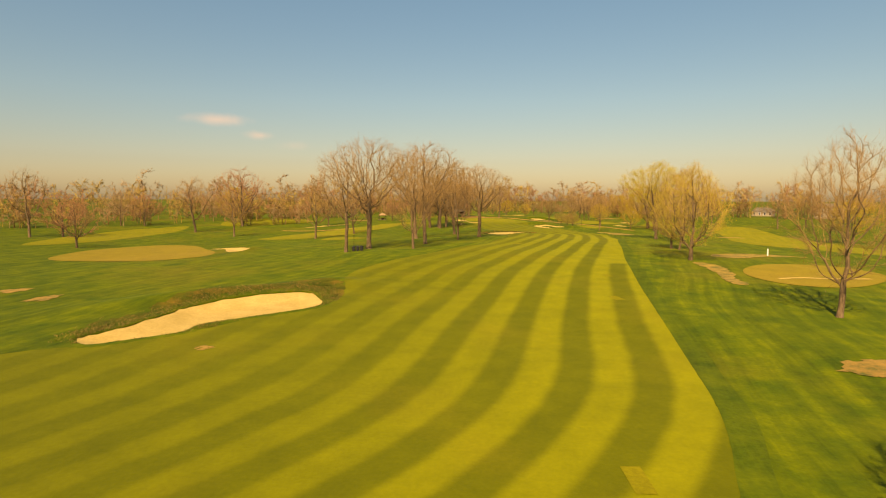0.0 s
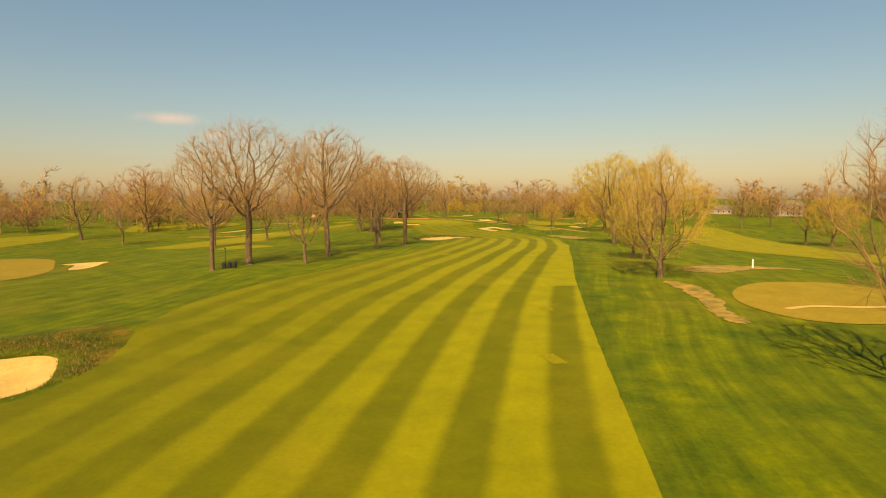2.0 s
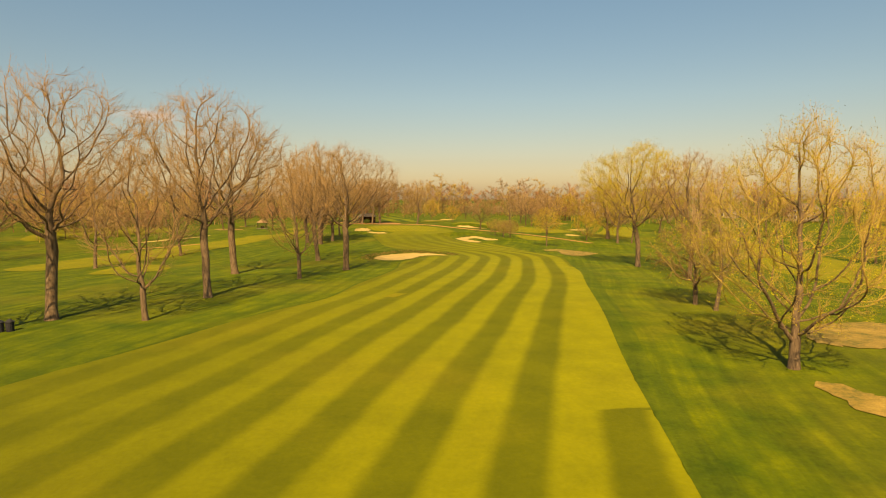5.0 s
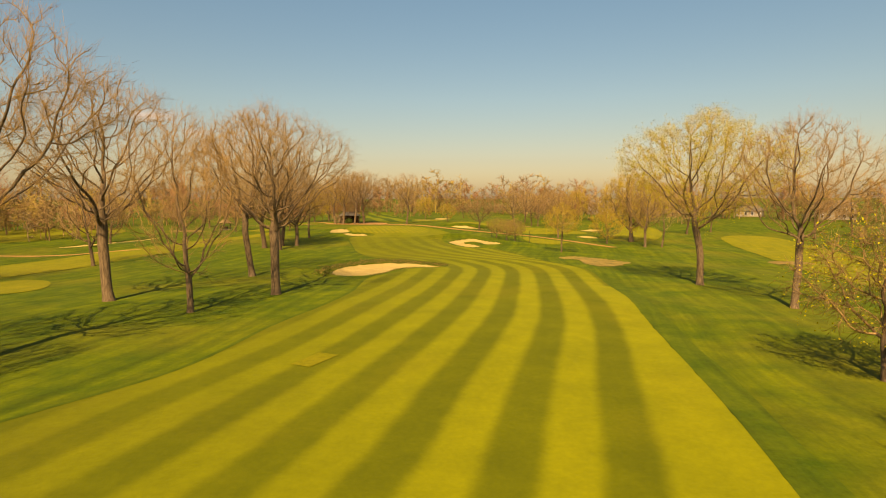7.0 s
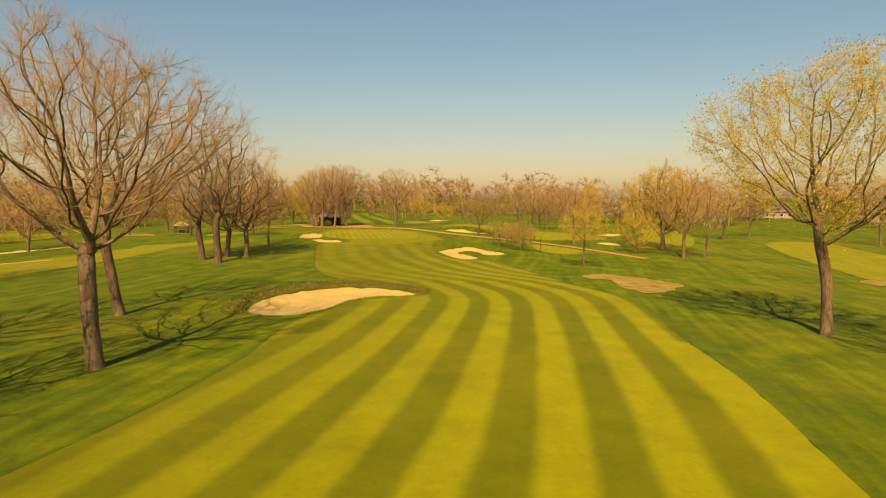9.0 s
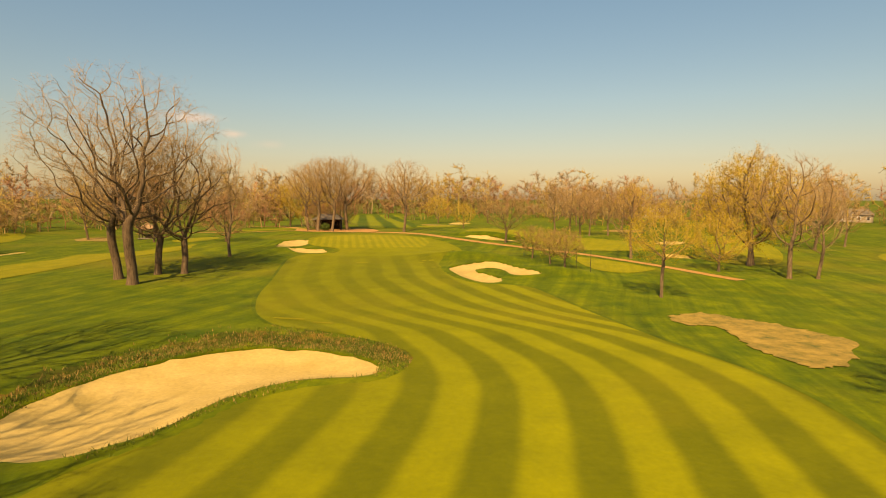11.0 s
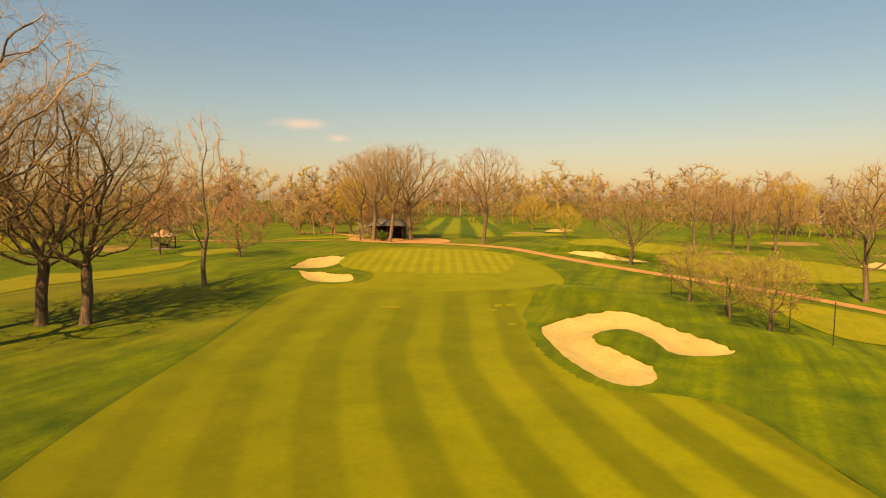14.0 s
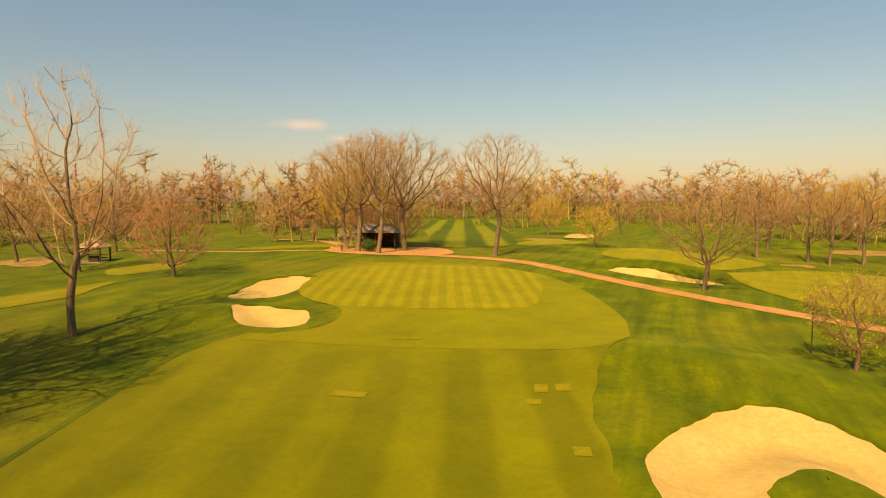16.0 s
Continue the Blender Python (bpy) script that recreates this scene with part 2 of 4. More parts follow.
def signed_distance(x, y, poly):
    """Metres to a closed outline, minus inside."""
    best, inside = np.full(x.shape, 1e9), np.zeros(x.shape, bool)
    for (ax, ay), (bx, by) in zip(poly, np.roll(poly, -1, axis=0)):
        dx, dy = bx - ax, by - ay
        t = np.clip(((x - ax) * dx + (y - ay) * dy) / (dx * dx + dy * dy + 1e-9), 0, 1)
        best = np.minimum(best, np.hypot(x - ax - t * dx, y - ay - t * dy))
        if abs(dy) > 1e-9:
            cross = (ay > y) != (by > y)
            inside ^= cross & (x < ax + (y - ay) * dx / dy)
    return np.where(inside, -best, best)


# gentle swells on a 50 m lattice, from x = -100 and y = 40
SWELLS = ((-0.27, -0.8, -0.92, -0.76, -0.4), (-0.52, -0.18, 1.18, 0.46, -0.36), (-0.94, -0.66, 1.08, 0.39, -0.66),
          (-0.79, -1.2, -0.17, -0.11, -1.21), (-0.25, -0.22, 0.96, 0.5, -1.32), (-0.05, -0.02, 0.77, 0.63, -0.45),
          (-0.03, -0.09, 0.26, 0.51, 0.12))
# raised banks behind bunkers: x, y, height, half length, half width, turn
BANKS = ((-28, 62.5, 1.0, 11, 3.6, 32), (-14, 71, 0.5, 5, 3, -30), (14, 179.2, 0.2, 9, 2.0, 12), (5, 168, 0.4, 5, 3, 70),
         (33, 226.5, 1.0, 7, 4, -10), (44, 214, 0.6, 5, 4, -60), (2, 233, 0.5, 3.5, 2.5, 60), (-1.5, 248, 0.5, 4, 2, 70),
         (39, 263.5, 1.2, 8, 2.8, -20), (-48, 128, 0.8, 7, 4, -50), (31, 212.5, 0.0, 3, 3, 0))
BUNKERS = {
    "by_the_first_bend": (((-30.7, 44.1), (-29.2, 47), (-27.8, 53), (-26.8, 57), (-22.5, 61.6), (-16.8, 64.6), (-13.9, 61), (-13.3, 57.1),
                           (-18.5, 52.7), (-22.1, 49.2), (-22.7, 46.1), (-26.1, 43.2), (-28.6, 42)), 0.6),
    "by_the_second_bend": (((10, 165.2), (11, 169.6), (13, 173), (16.2, 175.4), (20.6, 175.3), (24.2, 173.4), (24.4, 170.6), (20.8, 169.2), (18.4, 166.4),
                            (17, 162.6), (14.4, 160.2), (11, 161.2)), 0.4),
    "horseshoe": (((29.4, 215.2), (31.8, 218.9), (34.4, 220.8), (36.9, 220.2), (38.4, 216.6), (40.0, 213), (40.6, 211), (38.6, 210), (36.9, 210.4),
                   (36.3, 213.5), (35.0, 215.6), (33.1, 214.3), (32.7, 212.6), (34.1, 209.9), (35.3, 207.6), (35.0, 205.2), (33.8, 204.0),
                   (32.5, 204.5), (31.2, 206.9), (30.3, 209.6)), 0.5),
    "greenside_upper": (((0.4, 239.4), (-0.3, 245.8), (1.2, 250.3), (3.6, 250), (4.8, 243.6), (3.9, 239.6)), 0.45),
    "greenside_lower": (((3.2, 235.4), (5.6, 236.3), (9.0, 235.5), (10.4, 231.8), (9.0, 230.3), (6.0, 231.0)), 0.45),
    "across_the_path": (((33.4, 261.0), (36, 261.8), (40, 259.8), (43.8, 256.2), (43.0, 254.8), (38.4, 256.4)), 0.6),
    "second_left": (((-62, 229), (-55, 235), (-47, 243.5), (-45, 242), (-50, 234.5), (-57, 228)), 0.4),
    "right_pair_far": (((75, 266), (80, 272), (84, 272), (82, 267), (78, 264)), 0.4),
    "right_pair_near": (((74, 243), (78, 250), (83, 249), (81, 244), (77, 241)), 0.4),
    "left_green": (((-60, 137.5), (-54, 140.5), (-48, 135), (-45.5, 123), (-49, 121), (-54, 131)), 0.6),
    "far_right_near": (((66.5, 241.5), (70, 244), (75, 242), (73, 238.5), (68.5, 238.5)), 0.6),
    "far_centre": (((31, 318), (33, 329), (37, 331), (38, 322), (34, 314)), 0.5),
}
BUNKER_OUTLINES = {k: (curve_through(p, 5), d) for k, (p, d) in BUNKERS.items()}


def land(x, y, dug=True, under_sand=0.0):
    """Height of the ground at x, y (arrays)."""
    x, y = np.asarray(x, float), np.asarray(y, float)
    z = np.zeros(np.broadcast(x, y).shape)
    for i, row in enumerate(SWELLS):
        for j, w in enumerate(row):
            z += w * np.exp(-((x + 100 - 50 * j) ** 2 + (y - 40 - 50 * i) ** 2) / 4050)
    for bx, by, bh, ba, bb, bt in BANKS:
        c, s = math.cos(radians(bt)), math.sin(radians(bt))
        u, v = (x - bx) * c + (y - by) * s, -(x - bx) * s + (y - by) * c
        z += bh * np.exp(-(u / ba) ** 2 - (v / bb) ** 2)
    z += 0.12 * np.sin(x * 0.11 + 1.3) * np.sin(y * 0.083) + 0.07 * np.sin(x * 0.23 + y * 0.17)
    if dug:
        for poly, depth in BUNKER_OUTLINES.values():
            near = (x > poly[:, 0].min() - 1) & (x < poly[:, 0].max() + 1) & (y > poly[:, 1].min() - 1) & (y < poly[:, 1].max() + 1)
            if near.any():
                sd = signed_distance(x[near], y[near], poly)
                t = np.clip(-sd / 2.6, 0, 1)
                z[near] -= np.where(sd < 0, 0.10 + depth * (t * t * (3 - 2 * t)), 0) + np.where(sd < 0.45, under_sand, 0)
    return z


def land_at(x, y):
    return float(land(np.array([x]), np.array([y]))[0])


def mesh_object(name, verts, faces, mat, parent=None, smooth=False):
    me = bpy.data.meshes.new(name)
    me.from_pydata([tuple(map(float, v)) for v in verts], [], [tuple(map(int, f)) for f in faces])
    me.materials.append(mat)
    if smooth:
        me.shade_smooth()
    me.update()
    ob = new(name, me)
    if parent:
        ob.parent = parent
    return ob


def grid_faces(rows, cols):
    i = (np.arange(rows - 1)[:, None] * cols + np.arange(cols - 1)[None]).ravel()
    return np.stack([i, i + 1, i + cols + 1, i + cols], 1)


def spaced(lo, hi, step, far, grow):
    """Even steps between lo and hi, growing ones out to far on both sides."""
    mid = list(np.arange(lo, hi + step / 2, step))
    a, s = [mid[0]], step
    while a[-1] > -far:
        s *= grow
        a.append(a[-1] - s)
    b, s = [mid[-1]], step
    while b[-1] < far:
        s *= grow
        b.append(b[-1] + s)
    return np.array(a[:0:-1] + mid + b[1:])


gx, gy = spaced(-36, 62, 0.75, 2600, 1.1), spaced(14, 268, 0.75, 2600, 1.1)
GX, GY = np.meshgrid(gx, gy)
GZ = land(GX, GY, True, 0.22)
ground = mesh_object("ground", np.stack([GX.ravel(), GY.ravel(), GZ.ravel()], 1), grid_faces(len(gy), len(gx)), ROUGH, smooth=True)
ground.data.materials.append(BANK)
# shaggier turf on the bunkers' banks
fcx, fcy = (GX[:-1, :-1] + GX[1:, 1:]) / 2, (GY[:-1, :-1] + GY[1:, 1:]) / 2
shag = np.zeros(fcx.shape, np.int32)
for poly, depth in list(BUNKER_OUTLINES.values())[:2]:
    near = (fcx > poly[:, 0].min() - 6) & (fcx < poly[:, 0].max() + 6) & (fcy > poly[:, 1].min() - 3) & (fcy < poly[:, 1].max() + 9)
    lifted = signed_distance(fcx[near], fcy[near] - (5.0 if poly[0][0] < -25 and poly[0][1] < 80 else 1.8), poly)
    shag[near] |= ((lifted < 2.2 + 0.7 * np.sin(fcx[near] * 1.7) * np.sin(fcy[near] * 1.3))).astype(np.int32)
ground.data.polygons.foreach_set("material_index", shag.ravel())
tagged(ground, "rolling green rough grass with mowing streaks and dry patches", "lawn", kind="structure")


def ragged(outline, amount, seed=3):
    """An uneven version of an outline."""
    rng = np.random.RandomState(seed)
    return np.asarray(outline) + rng.normal(0, amount, np.shape(outline))


def draped(name, outline, mat, label, category, lift=0.03, step=1.0, dug=False, kind="structure", lane=None, shown=1.0):
    """A sheet of ground cover laid over the land within a closed outline."""
    poly = np.array(outline, float)
    xs, ys = np.arange(poly[:, 0].min(), poly[:, 0].max(), step), np.arange(poly[:, 1].min(), poly[:, 1].max(), step)
    X, Y = np.meshgrid(xs, ys)
    X = X + (np.arange(len(ys)) % 2)[:, None] * step / 2
    keep = signed_distance(X, Y, poly) < -step * 0.4
    inner = np.stack([X[keep], Y[keep]], 1)
    pts = [Vector(p) for p in poly] + [Vector(p) for p in inner]
    n = len(poly)
    v2, _, fs, *_ = mathutils.geometry.delaunay_2d_cdt(pts, [(i, (i + 1) % n) for i in range(n)], [], 1, 1e-4)
    v2 = np.array([tuple(v) for v in v2])
    z = land(v2[:, 0], v2[:, 1], dug) + lift
    ob = mesh_object(name, np.column_stack([v2, z]), fs, mat, smooth=True)
    if lane is not None:
        uv = ob.data.uv_layers.new(name="lane")
        idx = np.empty(len(ob.data.loops), np.int32)
        ob.data.loops.foreach_get("vertex_index", idx)
        co = lane(v2[:, 0], v2[:, 1])
        uv.data.foreach_set("uv", np.column_stack([co[idx], np.full(len(idx), shown)]).astype(np.float32).ravel())
    return tagged(ob, label, category, kind=kind)


# fairway edges, x at y
LEFT_EDGE = ((-120, -90), (-66, 0), (-48, 28), (-34, 39.3), (-28.6, 41.6), (-22.4, 45.4), (-18.2, 52), (-12.9, 56.6), (-11.6, 63), (-13.8, 76), (-13, 84), (-9.5, 91),
             (-4, 100), (1.5, 110), (7.2, 118.6), (9.9, 130), (12.7, 138), (14.4, 146), (15, 156), (16.6, 160.6), (18.6, 165), (21.4, 168), (25, 169.8), (26.4, 173.4), (25.6, 176.4),
             (22, 179.4), (17.4, 181.3), (14.5, 184.7), (12.5, 189.3), (10.5, 197), (9.0, 207), (7.4, 217), (6.6, 224), (8, 229))
RIGHT_EDGE = ((-10, -90), (4, -20), (10, 8), (13.6, 19.3), (15.7, 24.9), (17.6, 31.5), (19.9, 43), (22.2, 55.5), (26.2, 76), (30.0, 94), (34.1, 111), (38.5, 130), (41.5, 142), (43.4, 153),
              (45.6, 165), (45.4, 172), (43.6, 178.6), (42.5, 183), (40.6, 191), (39.2, 197.4), (37.6, 202.2), (34.4, 203.3), (31.4, 204.5), (29.6, 210), (28.2, 217), (28.4, 222), (29.8, 227), (30.6, 229))
LANE_LINE = ((-40, -30), (-13, 0), (-4, 10), (3, 19), (8.6, 29), (11.3, 38), (14.2, 53), (20.6, 80), (28.7, 110), (34.9, 130), (39.3, 151), (42.0, 166), (41.8, 173), (40.2, 177.5), (38.6, 181),
             (35.6, 184.3), (33.1, 187), (30.6, 190.2), (28.3, 195), (26.4, 200), (24.2, 207), (23, 216), (21.5, 226), (20.5, 240))


def x_at(edge, y):
    c = curve_through(edge, 10, closed=False)
    return np.interp(y, c[:, 1], c[:, 0])


fy = np.arange(-88, 229.01, 0.6)
fl, fr = x_at(LEFT_EDGE, fy), x_at(RIGHT_EDGE, fy)
fl += 0.12 * np.sin(fy * 2.1) * np.sin(fy * 0.7)
fr += 0.12 * np.sin(fy * 1.7 + 1) * np.sin(fy * 0.6)
ft = np.linspace(0, 1, 64)
FX = fl[:, None] * (1 - ft) + fr[:, None] * ft
FY = np.repeat(fy[:, None], len(ft), 1)
FZ = land(FX, FY, False) + 0.03
fairway = mesh_object("fairway", np.stack([FX.ravel(), FY.ravel(), FZ.ravel()], 1), grid_faces(len(fy), len(ft)), FAIRWAY, smooth=True)
# the lanes are wider near the start; past the outermost one the turf is pale to the edge
LANE_WIDTH = ((-90, 5.2), (60, 5.2), (80, 5.1), (108, 4.45), (150, 3.9), (180, 3.8), (240, 3.8))
LANE_SHIFT = ((-90, -0.65), (60, -0.65), (80, -0.8), (108, 0.2), (150, 0.2), (170, 0.2), (205, 0.4), (240, 0.4))
lanes = (FX - x_at(LANE_LINE, FY) - np.interp(FY, *zip(*LANE_SHIFT))) * 3.8 / np.interp(FY, *zip(*LANE_WIDTH))
outer = np.interp(FY, (87.5, 88, 150, 168), (30.0, 1.9, 1.9, 30.0))
lanes = np.minimum(lanes, outer).ravel()
uv = fairway.data.uv_layers.new(name="lane")
idx = np.empty(len(fairway.data.loops), np.int32)
fairway.data.loops.foreach_get("vertex_index", idx)
ease = lambda t: np.clip(t, 0, 1) ** 2 * (3 - 2 * np.clip(t, 0, 1))
# lanes fainter and turf darker towards the left, fading near the green
shown = (ease((FX.ravel() + 22 - 0.17 * FY.ravel()) / 30) * 0.7 + 0.3) * ease((236 - FY.ravel()) / 18) * (1 - 0.2 * ease((FY.ravel() - 150) / 30))
uv.data.foreach_set("uv", np.column_stack([lanes[idx], shown[idx]]).astype(np.float32).ravel())
tagged(fairway, "closely mown fairway with curving light and dark stripes", "fairway", kind="structure")

draped("approach", curve_through(((8, 227.6), (12, 227.2), (22, 227.2), (29.6, 227), (31.8, 235), (31.4, 242), (29.5, 250), (26, 257), (20, 262), (13, 263.5), (6, 261), (2.8, 254), (4.8, 246), (8, 239.5),
       (11.5, 236), (11.8, 231))), FAIRWAY, "pale short turf around the putting green, with dry patches", "lawn", 0.045, lane=lambda x, y: x, shown=0.0)
draped("putting_green", curve_through(((6.4, 240.7), (4.2, 246), (3.9, 252), (5.5, 257), (13.2, 261.3), (21, 260.5), (25.2, 257), (26.2, 250), (25.9, 243), (24.6, 239), (18, 237.3), (10.5, 237.6))),
       GREEN, "smooth putting green with fine mown stripes", "putting green", 0.06, lane=lambda x, y: x + 0.16 * (y - 250))
for key, (poly, depth) in BUNKER_OUTLINES.items():
    draped("bunker", poly, SAND, "bright sand bunker with a scalloped turf edge", "bunker", 0.0, 0.6, dug=True)
    fine = curve_through(BUNKERS[key][0], 12)
    along = np.roll(fine, -1, axis=0) - np.roll(fine, 1, axis=0)
    out = np.stack([along[:, 1], -along[:, 0]], 1) / np.linalg.norm(along, axis=1)[:, None]
    if np.sum(fine[:, 0] * np.roll(fine[:, 1], -1) - np.roll(fine[:, 0], -1) * fine[:, 1]) < 0:
        out = -out
    rows = []
    for off, up in ((1.5, 0.012), (0.9, 0.035), (0.25, 0.06), (0.0, 0.03), (-0.06, -0.06), (-0.02, -0.25)):
        ring = fine + out * (off * (1 + 0.12 * np.sin(np.arange(len(fine)) * 2.3))[:, None] + 0.03 * np.sin(np.arange(len(fine)) * 1.1)[:, None])
        rows.append(np.column_stack([ring, land(ring[:, 0], ring[:, 1], False) + up]))
    m = len(fine)
    quads = [(r * m + i, r * m + (i + 1) % m, (r + 1) * m + (i + 1) % m, (r + 1) * m + i) for r in range(len(rows) - 1) for i in range(m)]
    tagged(mesh_object("bunker_lip", np.concatenate(rows), quads, ROUGH, smooth=True), "rounded shaggy turf lip round a sand bunker", "turf edge", kind="structure")


# ---- trees ----
def tube(vs, fs, pts, radii, sides, close=False):
    """A tapered limb along a line of points."""
    base = len(vs)
    ring = [(math.cos(2 * math.pi * k / sides), math.sin(2 * math.pi * k / sides)) for k in range(sides)]
    for i, (p, r) in enumerate(zip(pts, radii)):
        d = (pts[min(i + 1, len(pts) - 1)] - pts[max(i - 1, 0)]).normalized()
        a = d.cross(Vector((0.31, 0.95, 0.05)) if abs(d.y) < 0.9 else Vector((1, 0, 0))).normalized()
        b = d.cross(a)
        for c, s in ring:
            v = p + (a * c + b * s) * r
            vs.append((v.x, v.y, v.z))
    for i in range(len(pts) - 1):
        o = base + i * sides
        for k in range(sides):
            k2 = (k + 1) % sides
            fs.append((o + k, o + k2, o + sides + k2, o + sides + k))


def side_frame(d):
    """Two unit ways across each row of d."""
    a = np.cross(d, np.where(np.abs(d[:, 1:2]) < 0.9, (0.31, 0.95, 0.05), (1.0, 0.0, 0.0)))
    a /= np.linalg.norm(a, axis=1)[:, None] + 1e-9
    return a, np.cross(d, a)


def unit(v):
    return v / (np.linalg.norm(v, axis=1)[:, None] + 1e-9)


def spikes(starts, ends, thick):
    """Slim straight spikes with three sides."""
    n = len(starts)
    a, b = side_frame(unit(ends - starts))
    vs = np.stack([starts + (a * math.cos(2.094 * k) + b * math.sin(2.094 * k)) * thick for k in range(3)] + [ends], 1).reshape(-1, 3)
    fs = (np.arange(n)[:, None, None] * 4 + np.array([(0, 1, 3), (1, 2, 3), (2, 0, 3)])[None]).reshape(-1, 3)
    return vs, fs


def skeleton(rng, height, fork, wide, low, step, count, stems, wiggle, lift, peak, lean, keep_way, lobes):
    """Nodes and their parents of limbs that grow towards free room in a domed crown."""
    base, tall = height * low, height * (1 - low)
    u = rng.rand(count) ** 0.75
    turn = rng.rand(count) * 6.283
    ph = rng.rand(4) * 6.283
    w = np.sin(np.pi * np.clip(u, 0.02, 0.985) ** peak) ** 0.65 * (1 + lobes * (0.6 * np.sin(2 * turn + ph[0]) + 0.5 * np.sin(3 * turn + ph[1] + 3 * u) + 0.4 * np.sin(5 * turn + ph[2] + 7 * u)))
    r = height * wide * w * rng.rand(count) ** 0.42
    top = 1 + lobes * 0.35 * np.sin(2 * turn + ph[3])
    goal = np.stack([r * np.cos(turn) + lean[0] * base, r * np.sin(turn) + lean[1] * base, base + tall * u * top], 1)
    pos, par, way, kids, free = [], [], [], [], []
    for s in range(stems):
        a = 6.283 * (s + 0.5 * rng.rand()) / stems
        out = np.array([math.cos(a), math.sin(a), 0.0]) * (0.3 if stems > 1 else 0.03) + (lean[0], lean[1], 0)
        p = np.array([math.cos(a), math.sin(a), 0.0]) * (0.02 * height if stems > 1 else 0) + (0, 0, -0.35)
        last, d = -1, np.array([0, 0, 1.0]) + out
        m = max(3, int((height * fork + 0.35) / step))
        for i in range(m + 1):
            pos.append(p.copy()); par.append(last); way.append(d / np.linalg.norm(d)); kids.append(0); free.append(i >= 0.72 * m)
            last = len(pos) - 1
            d = d * 0.9 + (0, 0, 0.1) + rng.normal(0, 0.05, 3)
            p = p + d / np.linalg.norm(d) * ((height * fork + 0.35) / m)
    pos, par, way, kids, free = np.array(pos), par, np.array(way), kids, np.array(free)
    near, dist = np.zeros(count, int), np.full(count, 1e9)

    def meet(first):
        ids = [i for i in range(first, len(pos)) if free[i]]
        if ids:
            dd = np.linalg.norm(goal[:, None] - pos[ids][None], axis=2)
            k = dd.argmin(1)
            m = dd[np.arange(len(goal)), k]
            better = m < dist
            dist[better], near[better] = m[better], np.array(ids)[k[better]]

    meet(0)
    alive = np.ones(count, bool)
    for _ in range(140):
        alive &= dist > step * 1.5
        ids = np.nonzero(alive)[0]
        if not len(ids):
            break
        pull = np.zeros_like(pos)
        np.add.at(pull, near[ids], unit(goal[ids] - pos[near[ids]]))
        grow = [i for i in np.unique(near[ids]) if kids[i] < 3]
        if not grow:
            break
        d = unit(unit(pull[grow]) + way[grow] * keep_way + (0, 0, lift) + rng.normal(0, wiggle, (len(grow), 3)))
        first = len(pos)
        pos = np.concatenate([pos, pos[grow] + d * step])
        way = np.concatenate([way, d])
        free = np.concatenate([free, np.ones(len(grow), bool)])
        for i in grow:
            kids[i] += 1
            par.append(i)
            kids.append(0)
        meet(first)
        # what cannot be reached is given up
        stale = [i for i in grow if kids[i] >= 3]
        if stale:
            alive &= ~np.isin(near, stale)
    return pos, np.array(par)


